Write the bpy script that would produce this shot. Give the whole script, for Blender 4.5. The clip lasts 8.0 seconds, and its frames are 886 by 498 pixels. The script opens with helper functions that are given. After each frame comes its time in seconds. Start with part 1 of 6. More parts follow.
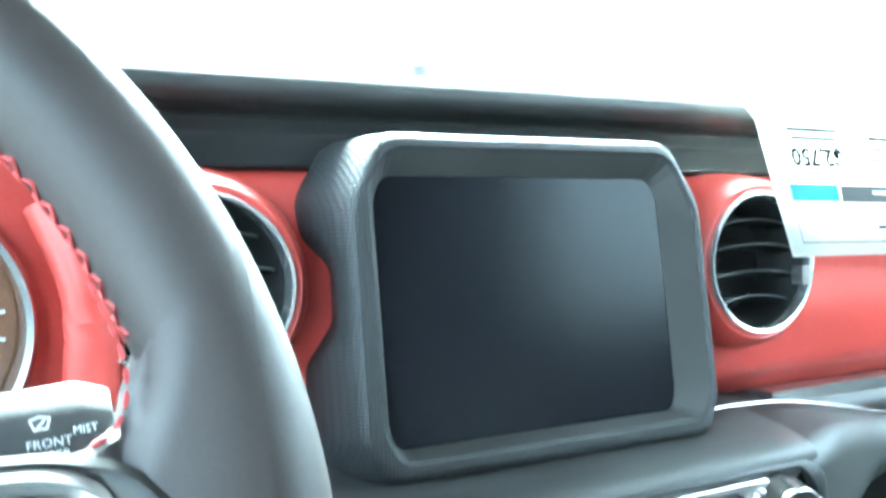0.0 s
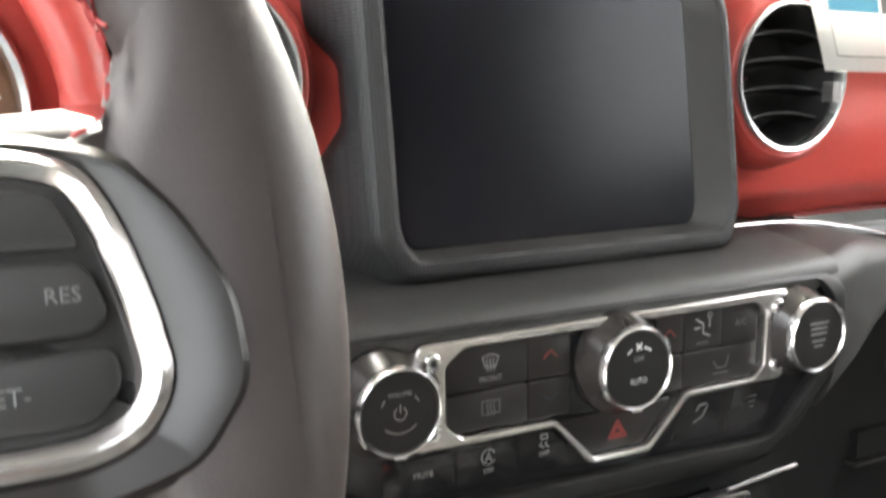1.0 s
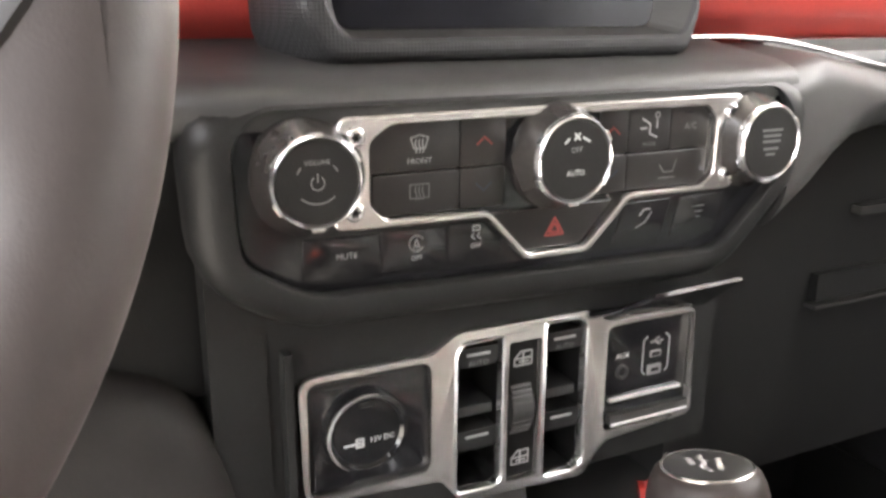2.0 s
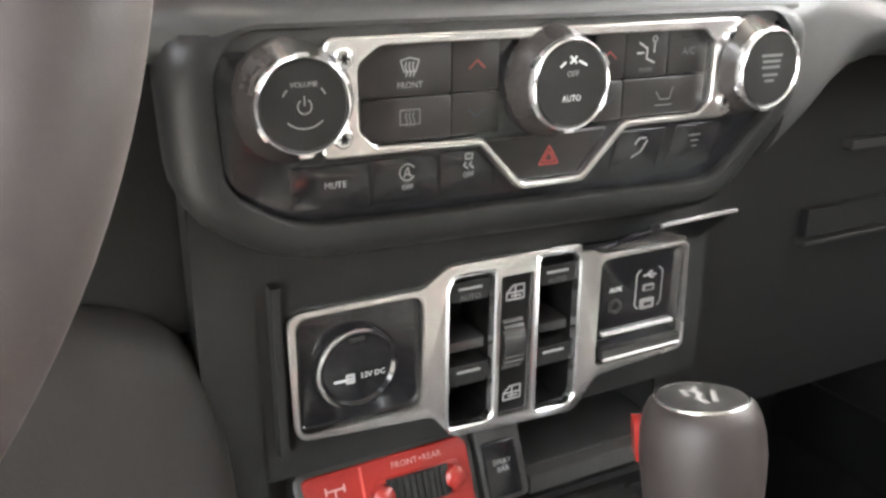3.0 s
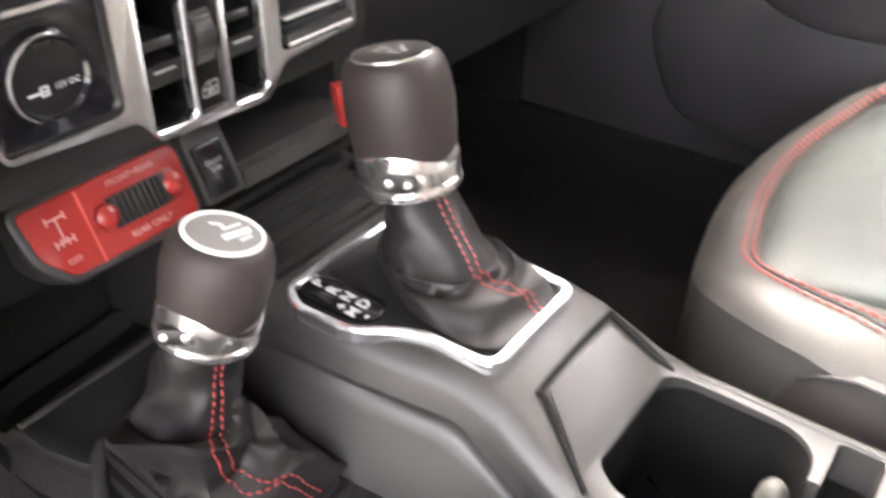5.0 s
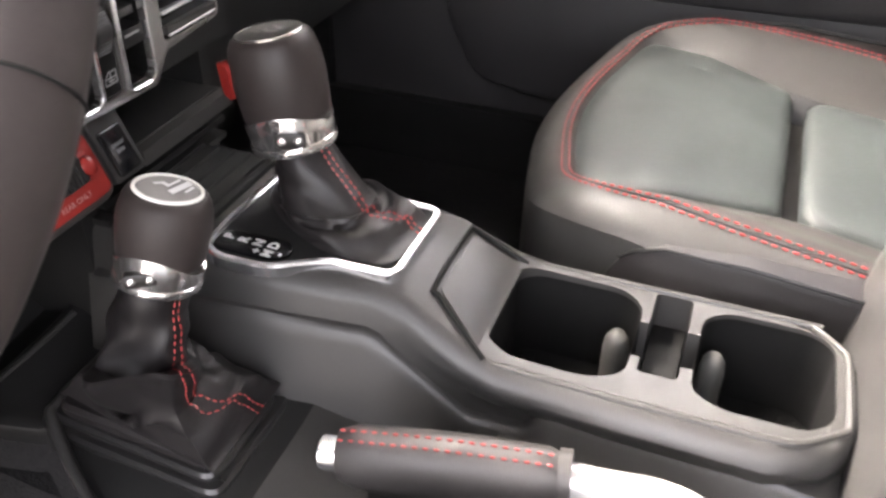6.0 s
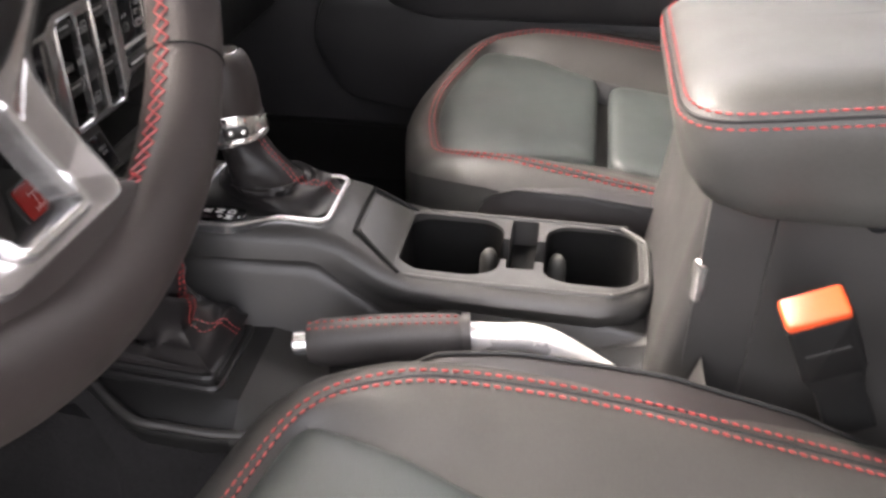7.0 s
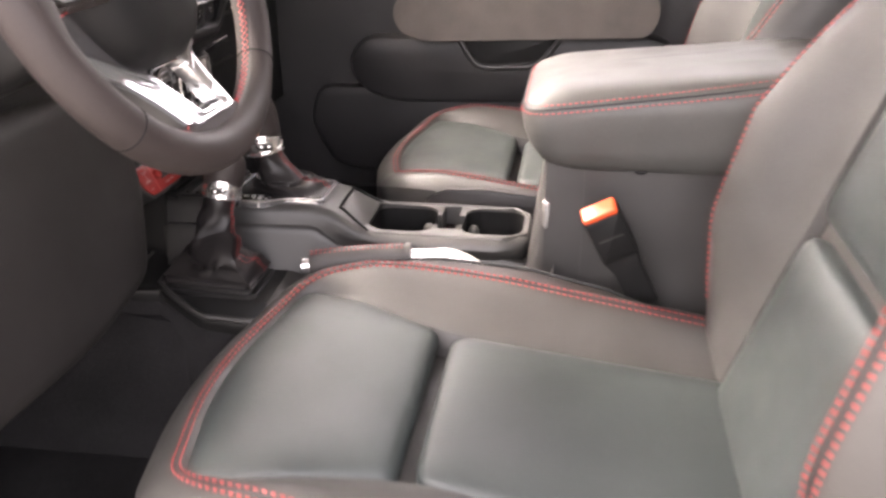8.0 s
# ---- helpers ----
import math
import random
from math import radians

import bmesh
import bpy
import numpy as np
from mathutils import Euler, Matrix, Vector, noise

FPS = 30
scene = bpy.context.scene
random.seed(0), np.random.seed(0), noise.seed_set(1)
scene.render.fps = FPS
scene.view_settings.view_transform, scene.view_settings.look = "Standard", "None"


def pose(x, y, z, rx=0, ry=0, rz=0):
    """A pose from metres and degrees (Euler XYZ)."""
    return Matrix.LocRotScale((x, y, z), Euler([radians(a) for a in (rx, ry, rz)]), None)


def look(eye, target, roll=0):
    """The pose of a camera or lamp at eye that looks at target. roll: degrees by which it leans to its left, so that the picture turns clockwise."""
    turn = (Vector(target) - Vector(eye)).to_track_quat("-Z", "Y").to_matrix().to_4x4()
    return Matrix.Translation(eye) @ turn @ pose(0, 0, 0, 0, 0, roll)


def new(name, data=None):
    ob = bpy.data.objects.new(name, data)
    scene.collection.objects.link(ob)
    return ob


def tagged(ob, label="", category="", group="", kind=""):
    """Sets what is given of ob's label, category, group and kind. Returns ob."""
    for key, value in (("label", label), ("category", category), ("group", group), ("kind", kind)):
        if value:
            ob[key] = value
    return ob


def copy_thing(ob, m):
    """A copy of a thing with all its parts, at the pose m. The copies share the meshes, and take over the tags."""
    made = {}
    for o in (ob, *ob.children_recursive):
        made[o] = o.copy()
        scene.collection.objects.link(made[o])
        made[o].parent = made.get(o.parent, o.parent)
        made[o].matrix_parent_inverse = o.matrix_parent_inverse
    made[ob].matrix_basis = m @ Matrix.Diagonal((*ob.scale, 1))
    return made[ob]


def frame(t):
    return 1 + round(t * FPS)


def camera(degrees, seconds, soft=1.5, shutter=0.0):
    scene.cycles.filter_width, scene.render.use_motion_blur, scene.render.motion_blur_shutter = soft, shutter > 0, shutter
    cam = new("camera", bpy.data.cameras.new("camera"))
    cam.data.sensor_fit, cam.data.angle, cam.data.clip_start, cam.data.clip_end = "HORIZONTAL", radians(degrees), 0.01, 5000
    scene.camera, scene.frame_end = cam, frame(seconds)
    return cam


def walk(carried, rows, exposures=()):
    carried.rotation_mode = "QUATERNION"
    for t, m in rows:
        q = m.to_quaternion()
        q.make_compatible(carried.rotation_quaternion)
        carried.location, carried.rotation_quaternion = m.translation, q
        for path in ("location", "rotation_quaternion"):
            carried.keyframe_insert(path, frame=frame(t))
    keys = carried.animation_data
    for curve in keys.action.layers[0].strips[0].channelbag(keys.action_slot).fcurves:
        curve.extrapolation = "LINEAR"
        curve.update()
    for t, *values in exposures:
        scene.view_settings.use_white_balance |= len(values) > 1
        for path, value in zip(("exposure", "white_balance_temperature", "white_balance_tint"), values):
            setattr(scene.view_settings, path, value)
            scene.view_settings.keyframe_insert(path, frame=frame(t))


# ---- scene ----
SIZE = 0.92  # plan units to true metres
cam = camera(53.8, 8.0, soft=2.7, shutter=0.4)
PATH = [
    (0, (-0.276, 0.021, 0.786), (0.652, 1.792, 0.733), -1.1),
    (0.5, (-0.269, 0.025, 0.765), (0.638, 1.797, 0.567), -1.1),
    (0.8, (-0.271, 0.033, 0.753), (0.643, 1.79, 0.475), -0.6),
    (1, (-0.269, 0.031, 0.745), (0.607, 1.798, 0.414), -1.0),
    (1.5, (-0.257, 0.026, 0.718), (0.588, 1.773, 0.235), 0.1),
    (2, (-0.238, 0.02, 0.69), (0.613, 1.74, 0.126), 0.5),
    (3.3, (-0.239, 0.033, 0.672), (0.649, 1.678, -0.038), 0.5),
    (3.5, (-0.243, 0.033, 0.665), (0.656, 1.658, -0.076), 0.5),
    (4, (-0.252, 0.043, 0.647), (0.725, 1.536, -0.258), 0.5),
    (4.5, (-0.265, 0.044, 0.633), (0.884, 1.288, -0.431), 0.2),
    (4.8, (-0.283, 0.04, 0.64), (1.003, 1.097, -0.468), 0.9),
    (5, (-0.296, 0.028, 0.64), (1.052, 0.982, -0.488), 0.9),
    (5.2, (-0.313, 0.018, 0.642), (1.078, 0.873, -0.512), 0.8),
    (6.3, (-0.464, 0.021, 0.68), (1.128, 0.474, -0.444), 1.9),
    (6.5, (-0.498, 0.014, 0.69), (1.113, 0.398, -0.431), 2.4),
    (7, (-0.648, -0.003, 0.724), (1.027, 0.26, -0.337), 0.4),
    (7.5, (-0.848, -0.025, 0.76), (0.905, 0.2, -0.177), -1.3),
    (8, (-1.112, -0.135, 0.75), (0.703, 0.14, -0.041), -0.7),
]
EXPOSURES = [(0.0, 6.15, 4950, -18), (0.5, 5.78, 6150, 4), (1.0, 5.35, 6850, 6), (1.5, 4.90, 7100, 8), (2.0, 5.95, 7150, 11), (3.5, 6.28, 6800, 6), (4.0, 6.36, 6950, 9), (4.5, 6.24, 7050, 13), (5.0, 6.02, 7000, 14), (6.5, 4.72, 6950, 16), (7.0, 4.42, 6950, 16), (8.0, 4.74, 7250, 21)]
walk(cam, [(t, look(Vector(eye) * SIZE, Vector(target) * SIZE, roll)) for t, eye, target, roll in PATH], EXPOSURES)

# ---------- daylight ----------
world = bpy.data.worlds.new("world")
scene.world = world
world.use_nodes = True
sky = world.node_tree.nodes.new("ShaderNodeTexSky")
sky.sky_type, sky.sun_disc = "NISHITA", False
sky.sun_elevation, sky.sun_rotation = radians(53), radians(20)
sky.air_density, sky.dust_density, sky.ozone_density = 0.8, 8.0, 0.6
haze = world.node_tree.nodes.new("ShaderNodeHueSaturation")
haze.inputs["Saturation"].default_value = 0.3
world.node_tree.links.new(sky.outputs["Color"], haze.inputs["Color"])
world.node_tree.links.new(haze.outputs["Color"], world.node_tree.nodes["Background"].inputs["Color"])
world.node_tree.nodes["Background"].inputs["Strength"].default_value = 0.15
sun = new("sun", bpy.data.lights.new("sun", "SUN"))
sun.data.energy, sun.data.angle, sun.data.color = 1.5, radians(28), (1.0, 0.95, 0.88)
sun.matrix_world = look((0.55, 1.5, 2.15), (0, 0, 0))

# ---------- materials ----------
def material(name, base, rough=0.5, metal=0.0, grain=0.0, grain_size=900.0, spread=0.25, patch=14.0, coat=0.0, cells=0.0, order=1.0, spec=0.5, glow=0.0):
    """A surface with large uneven patches, fine grain and a slight wear in its gloss."""
    m = bpy.data.materials.new(name)
    m.use_nodes = True
    nt = m.node_tree
    p = nt.nodes["Principled BSDF"]
    p.inputs["Metallic"].default_value = metal
    p.inputs["Coat Weight"].default_value = coat
    p.inputs["Specular IOR Level"].default_value = spec
    tex = nt.nodes.new("ShaderNodeTexCoord")
    big = nt.nodes.new("ShaderNodeTexNoise")
    big.inputs["Scale"].default_value, big.inputs["Detail"].default_value = patch, 4
    fine = nt.nodes.new("ShaderNodeTexNoise")
    fine.inputs["Scale"].default_value, fine.inputs["Detail"].default_value = grain_size * 0.45, 2
    for n in (big, fine):
        nt.links.new(tex.outputs["Object"], n.inputs["Vector"])
    both = nt.nodes.new("ShaderNodeMath")
    both.operation = "MULTIPLY_ADD"
    nt.links.new(fine.outputs["Fac"], both.inputs[0])
    both.inputs[1].default_value = 0.4
    nt.links.new(big.outputs["Fac"], both.inputs[2])
    ramp = nt.nodes.new("ShaderNodeValToRGB")
    ramp.color_ramp.elements[0].position, ramp.color_ramp.elements[1].position = 0.45, 0.95
    ramp.color_ramp.elements[0].color = (*[c * (1 - spread) for c in base], 1)
    ramp.color_ramp.elements[1].color = (*[min(1, c * (1 + spread)) for c in base], 1)
    nt.links.new(both.outputs[0], ramp.inputs["Fac"])
    nt.links.new(ramp.outputs["Color"], p.inputs["Base Color"])
    gloss = nt.nodes.new("ShaderNodeMapRange")
    gloss.inputs["From Min"].default_value, gloss.inputs["From Max"].default_value = 0.3, 0.7
    gloss.inputs["To Min"].default_value, gloss.inputs["To Max"].default_value = rough * 0.85, min(1, rough * 1.15)
    nt.links.new(big.outputs["Fac"], gloss.inputs["Value"])
    nt.links.new(gloss.outputs["Result"], p.inputs["Roughness"])
    if grain or cells:
        v = nt.nodes.new("ShaderNodeTexVoronoi")
        v.inputs["Scale"].default_value = cells or grain_size
        v.inputs["Randomness"].default_value = order
        nt.links.new(tex.outputs["Object"], v.inputs["Vector"])
        bump = nt.nodes.new("ShaderNodeBump")
        bump.inputs["Strength"].default_value, bump.inputs["Distance"].default_value = grain, 0.0006
        nt.links.new(v.outputs["Distance"], bump.inputs["Height"])
        nt.links.new(bump.outputs["Normal"], p.inputs["Normal"])
    if glow:
        nt.links.new(ramp.outputs["Color"], p.inputs["Emission Color"])
        p.inputs["Emission Strength"].default_value = glow
    return m


SEAT = material("seat_leather", (0.0275, 0.0265, 0.0250), 0.52, spec=0.36, grain=0.10, grain_size=900, spread=0.18)
# the seat leather again, its colour raised for the stronger light on the armrest
LIT_LEATHER = material("lit_seat_leather", (0.046, 0.0455, 0.0420), 0.5, spec=0.4, grain=0.10, grain_size=900, spread=0.18)
SEAT_PAD = material("perforated_leather", (0.0205, 0.0255, 0.0248), 0.5, spec=0.42, grain=0.14, grain_size=520, spread=0.14)
WRAP = material("wheel_leather", (0.0262, 0.0206, 0.0195), 0.54, spec=0.32, grain=0.05, grain_size=1300, spread=0.2)
BOOT = material("boot_leather", (0.012, 0.0105, 0.0108), 0.47, spec=0.4, grain=0.10, grain_size=900)
RIB = material("rubber_bellows", (0.014, 0.0135, 0.0135), 0.32, spec=0.6, spread=0.15)
GRIP = material("grip_leather", (0.034, 0.031, 0.030), 0.5, spec=0.4, grain=0.08, grain_size=1100)
FINGER = material("pale_rubber", (0.16, 0.155, 0.15), 0.45, spread=0.1)
AIRBAG = material("airbag_plastic", (0.008, 0.008, 0.008), 0.6, spec=0.22, grain=0.12)
PAD = material("dash_pad", (0.025, 0.0245, 0.024), 0.52, grain=0.10, grain_size=1100)
TRIM = material("grained_plastic", (0.027, 0.026, 0.025), 0.46, spec=0.56, grain=0.10, grain_size=1200, spread=0.18)
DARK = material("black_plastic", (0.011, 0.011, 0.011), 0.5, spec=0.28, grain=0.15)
SMOKE = material("smoked_gloss_plastic", (0.013, 0.0115, 0.011), 0.36, spread=0.15, spec=0.32)
GLOSS = material("gloss_black_plastic", (0.008, 0.008, 0.009), 0.16, spread=0.1)
KNOB = material("worn_gloss_plastic", (0.028, 0.025, 0.024), 0.25, spread=0.25, patch=60)
KEY = material("satin_key_plastic", (0.0145, 0.0132, 0.0128), 0.34, spread=0.15, grain=0.05)
MATT = material("matt_black_plastic", (0.0070, 0.0065, 0.0063), 0.5, spec=0.35, spread=0.12, grain=0.08)
KNEE = material("knee_panel_plastic", (0.0165, 0.0148, 0.0143), 0.6, spread=0.18, grain=0.12, spec=0.25)
BUTTON = material("button_rubber", (0.02, 0.02, 0.02), 0.4, spread=0.1)
WEAVE = material("textured_plastic", (0.026, 0.026, 0.027), 0.46, spec=0.32, grain=1.0, cells=560, order=0.12)
RED = material("red_satin_paint", (0.45, 0.055, 0.045), 0.42, grain=0.12, grain_size=700, spread=0.12)
RED_GLOSS = material("red_gloss_plastic", (0.23, 0.021, 0.018), 0.26, spread=0.12, spec=0.4)
THREAD = material("red_thread", (0.28, 0.034, 0.034), 0.6, spread=0.15)
CHROME = material("chrome", (0.82, 0.82, 0.83), 0.2, 0.95, spread=0.06)
# near black: the deep shade of wells and cups is put into this colour
LINER = material("shade_black", (0.0028, 0.0028, 0.0028), 0.7, spread=0.1, spec=0.2)
POLISH = material("polished_metal", (0.80, 0.78, 0.77), 0.14, 0.95, spread=0.02, patch=30)
SATIN = material("satin_silver", (0.52, 0.50, 0.49), 0.25, 0.9, spread=0.08, grain=0.03)
SILVER = material("silver_paint", (0.72, 0.7, 0.69), 0.28, 0.5, spread=0.08)
FORK = material("satin_chrome", (0.62, 0.60, 0.61), 0.17, 0.92, spread=0.08)
CARPET = material("carpet", (0.014, 0.0135, 0.014), 0.95, grain=1.0, grain_size=500, spread=0.4, spec=0.15)
MARK = material("white_print", (0.55, 0.55, 0.55), 0.5, spread=0.05)
MARK_DIM = material("dim_white_print", (0.24, 0.24, 0.24), 0.5, spread=0.05)
MARK_PINK = material("worn_white_print", (0.40, 0.20, 0.19), 0.5, spread=0.2, patch=300)
MARK_RED = material("red_print", (0.20, 0.03, 0.026), 0.5, spread=0.05)
MARK_BLUE = material("blue_print", (0.016, 0.025, 0.045), 0.5, spread=0.05)
MARK_GREY = material("grey_print", (0.12, 0.12, 0.12), 0.5, spread=0.05)
PAPER = material("paper", (0.66, 0.66, 0.63), 0.6, spread=0.04, patch=30)
PAPER_BLUE = material("blue_ink", (0.06, 0.24, 0.34), 0.6, spread=0.08, spec=0.2)
PAPER_GREY = material("grey_ink", (0.07, 0.07, 0.07), 0.6, spread=0.08, spec=0.2)
INK = material("black_ink", (0.006, 0.006, 0.006), 0.8, spread=0.05, spec=0.05)
ORANGE = material("orange_plastic", (0.62, 0.072, 0.02), 0.35, spread=0.1, patch=60)
SCREEN = material("screen_glass", (0.006, 0.006, 0.008), 0.22, spread=0.0, spec=0.16, patch=1.5)
FACE = material("gauge_face", (0.12, 0.05, 0.02), 0.4, spread=0.3)
DOOR = material("door_plastic", (0.022, 0.021, 0.0215), 0.55, grain=0.12, grain_size=900)
ROOF = material("headliner", (0.2, 0.19, 0.18), 0.9, spread=0.15)
PAINT = material("body_paint", (0.25, 0.25, 0.26), 0.25, coat=0.6, spread=0.05)
GROUND = material("asphalt", (0.085, 0.083, 0.08), 0.9, grain=0.5, grain_size=60, patch=0.6)
BEIGE = material("door_soft_trim", (0.088, 0.073, 0.063), 0.5, grain=0.3)
CLOTH = material("grey_webbing", (0.35, 0.34, 0.32), 0.7, grain=0.6, grain_size=600)


def clear_glass():
    m = bpy.data.materials.new("clear_glass")
    m.use_nodes = True
    p = m.node_tree.nodes["Principled BSDF"]
    p.inputs["Transmission Weight"].default_value = 1.0
    p.inputs["Roughness"].default_value = 0.0
    p.inputs["IOR"].default_value = 1.45
    return m


GLASS = clear_glass()


def let_through(m, share):
    """Thin paper: part of the light that falls on its back comes through."""
    nt = m.node_tree
    p, out = nt.nodes["Principled BSDF"], nt.nodes["Material Output"]
    back, mix = nt.nodes.new("ShaderNodeBsdfTranslucent"), nt.nodes.new("ShaderNodeMixShader")
    back.inputs["Color"].default_value = (0.8, 0.8, 0.77, 1)
    mix.inputs["Fac"].default_value = share
    nt.links.new(p.outputs["BSDF"], mix.inputs[1])
    nt.links.new(back.outputs["BSDF"], mix.inputs[2])
    nt.links.new(mix.outputs["Shader"], out.inputs["Surface"])


SHEET = material("thin_paper", (0.58, 0.58, 0.56), 0.6, spread=0.04, patch=30)
let_through(SHEET, 0.12)

# ---------- building tools (all sizes in plan metres, brought to true size by SIZE) ----------
def thing(name, at, label="", category="", group="", kind=""):
    ob = new(name)
    ob.empty_display_size = 0.02
    ob.location = Vector(at) * SIZE
    return tagged(ob, label, category, group, kind)


def part(name, bm, mat, parent=None, label="", smooth=True):
    """Links a bmesh, drawn in plan coordinates, as one mesh object under a thing or a part."""
    org = parent.matrix_basis.translation.copy() if parent else Vector((0, 0, 0))
    up = parent
    while up and up.parent:
        up = up.parent
        org += up.matrix_basis.translation
    bmesh.ops.recalc_face_normals(bm, faces=bm.faces[:])
    if not parent:
        c = Vector((0, 0, 0))
        for v in bm.verts:
            c += v.co
        c /= max(1, len(bm.verts))
        c.z = min(v.co.z for v in bm.verts)
        org = c * SIZE
    for v in bm.verts:
        v.co = v.co * SIZE - org
    me = bpy.data.meshes.new(name)
    bm.to_mesh(me)
    bm.free()
    me.materials.append(mat)
    if smooth:
        me.polygons.foreach_set("use_smooth", [True] * len(me.polygons))
        me.set_sharp_from_angle(angle=radians(38))
    ob = new(name, me)
    if parent:
        ob.parent = parent
    else:
        ob.location = org
    if name in ("icon", "lock_icon", "bracket_mark", "scale", "outline", "shift_diagram", "axle_icon", "top_mark"):
        tagged(ob, kind="stuff")
    return tagged(ob, label) if label else ob


class Frame:
    """A drawing plane: origin, u to the right, v up, n towards the viewer."""

    def __init__(self, o, u=(1, 0, 0), v=(0, 0, 1)):
        self.o, self.u, self.v = Vector(o), Vector(u).normalized(), Vector(v).normalized()
        self.n = self.u.cross(self.v)

    def __call__(self, a, b, c=0.0):
        return self.o + self.u * a + self.v * b + self.n * c


def soften(bm, width, segments=2, angle=35):
    edges = [e for e in bm.edges if len(e.link_faces) == 2 and e.calc_face_angle(0) > radians(angle)]
    if edges and width > 0:
        bmesh.ops.bevel(bm, geom=edges, offset=width, segments=segments, affect="EDGES", profile=0.6, clamp_overlap=True)
    return bm


def box(x0, x1, y0, y1, z0, z1, bevel=0.003, segments=2, bm=None):
    b = bmesh.new()
    vs = [b.verts.new((x, y, z)) for z in (z0, z1) for x, y in ((x0, y0), (x1, y0), (x1, y1), (x0, y1))]
    for q in ((3, 2, 1, 0), (4, 5, 6, 7), (0, 1, 5, 4), (1, 2, 6, 5), (2, 3, 7, 6), (3, 0, 4, 7)):
        b.faces.new([vs[i] for i in q])
    soften(b, bevel, segments)
    return merge(bm, b)


def merge(bm, b):
    if bm is None:
        return b
    me = bpy.data.meshes.new("scrap")
    b.to_mesh(me)
    b.free()
    bm.from_mesh(me)
    bpy.data.meshes.remove(me)
    return bm


def rings(loops, closed=True, cap0=True, cap1=True, bm=None):
    """Skins a row of point loops of equal length."""
    b = bm or bmesh.new()
    rows = [[b.verts.new(p) for p in lp] for lp in loops]
    n = len(rows[0])
    for r0, r1 in zip(rows, rows[1:]):
        for i in range(n if closed else n - 1):
            j = (i + 1) % n
            b.faces.new((r0[i], r0[j], r1[j], r1[i]))
    if closed and cap0:
        b.faces.new(rows[0][::-1])
    if closed and cap1:
        b.faces.new(rows[-1])
    return b


def rounded(poly, r, steps=4):
    """A polygon in the plane with its corners rounded."""
    out, n = [], len(poly)
    for i in range(n):
        p0, p, p1 = Vector(poly[i - 1]), Vector(poly[i]), Vector(poly[(i + 1) % n])
        rr = r[i] if isinstance(r, (list, tuple)) else r
        a, c = (p0 - p), (p1 - p)
        d = min(rr, a.length * 0.48, c.length * 0.48)
        a, c = p + a.normalized() * d, p + c.normalized() * d
        for k in range(steps + 1):
            t = k / steps
            out.append(tuple((1 - t) ** 2 * a + 2 * t * (1 - t) * p + t * t * c))
    return out


def inset(poly, d):
    """Moves the outline of a counter-clockwise polygon inwards by d."""
    out, n = [], len(poly)
    for i in range(n):
        p0, p, p1 = Vector(poly[i - 1]), Vector(poly[i]), Vector(poly[(i + 1) % n])
        a, c = (p - p0), (p1 - p)
        if a.length < 1e-9 or c.length < 1e-9:
            out.append(tuple(p))
            continue
        na, nc = Vector((-a.y, a.x)).normalized(), Vector((-c.y, c.x)).normalized()
        m = na + nc
        m = m.normalized() / max(0.5, m.normalized().dot(na)) if m.length > 1e-6 else na
        out.append(tuple(p + m * d))
    return out


def slab(fr, poly, c0, c1, bevel=0.002, bm=None):
    """A flat piece of outline poly on a frame, from depth c0 to its softened face at c1."""
    loops = [[fr(a, b, c0) for a, b in poly]]
    s = 1 if c1 > c0 else -1
    if bevel > 0:
        loops.append([fr(a, b, c1 - s * bevel) for a, b in poly])
        loops.append([fr(a, b, c1 - s * bevel * 0.3) for a, b in inset(poly, bevel * 0.3)])
        loops.append([fr(a, b, c1) for a, b in inset(poly, bevel)])
    else:
        loops.append([fr(a, b, c1) for a, b in poly])
    return merge(bm, rings(loops))


def band(fr, outer, inner, c0, c1, bevel=0.001, bm=None):
    """A flat ring between two outlines of equal point count."""
    ci = inset(outer, bevel)
    co = inset(inner, -bevel)
    L = [[fr(a, b, c0) for a, b in outer], [fr(a, b, c1 - bevel) for a, b in outer], [fr(a, b, c1) for a, b in ci],
         [fr(a, b, c1) for a, b in co], [fr(a, b, c1 - bevel) for a, b in inner], [fr(a, b, c0) for a, b in inner]]
    b = rings(L + [L[0]], cap0=False, cap1=False)
    bmesh.ops.remove_doubles(b, verts=b.verts[:], dist=1e-7)
    return merge(bm, b)


def lathe(fr, profile, n=40, bm=None, sx=1.0, cap=True):
    """Turns a profile of (radius, height along n) round the frame's n axis."""
    loops = [[fr(r * math.cos(2 * math.pi * k / n) * sx, r * math.sin(2 * math.pi * k / n), h) for k in range(n)] for r, h in profile]
    return merge(bm, rings(loops, cap0=cap, cap1=cap))


def smooth_path(pts, per=8, closed=False):
    """A smooth curve through points."""
    P, n, out = [Vector(p) for p in pts], len(pts), []
    for i in range(n if closed else n - 1):
        if closed:
            a, b, c, d = P[i - 1], P[i], P[(i + 1) % n], P[(i + 2) % n]
        else:
            a, b, c, d = P[max(0, i - 1)], P[i], P[i + 1], P[min(n - 1, i + 2)]
        for k in range(per):
            t = k / per
            out.append(0.5 * (2 * b + (c - a) * t + (2 * a - 5 * b + 4 * c - d) * t * t + (3 * b - a - 3 * c + d) * t ** 3))
    if not closed:
        out.append(P[-1])
    return out


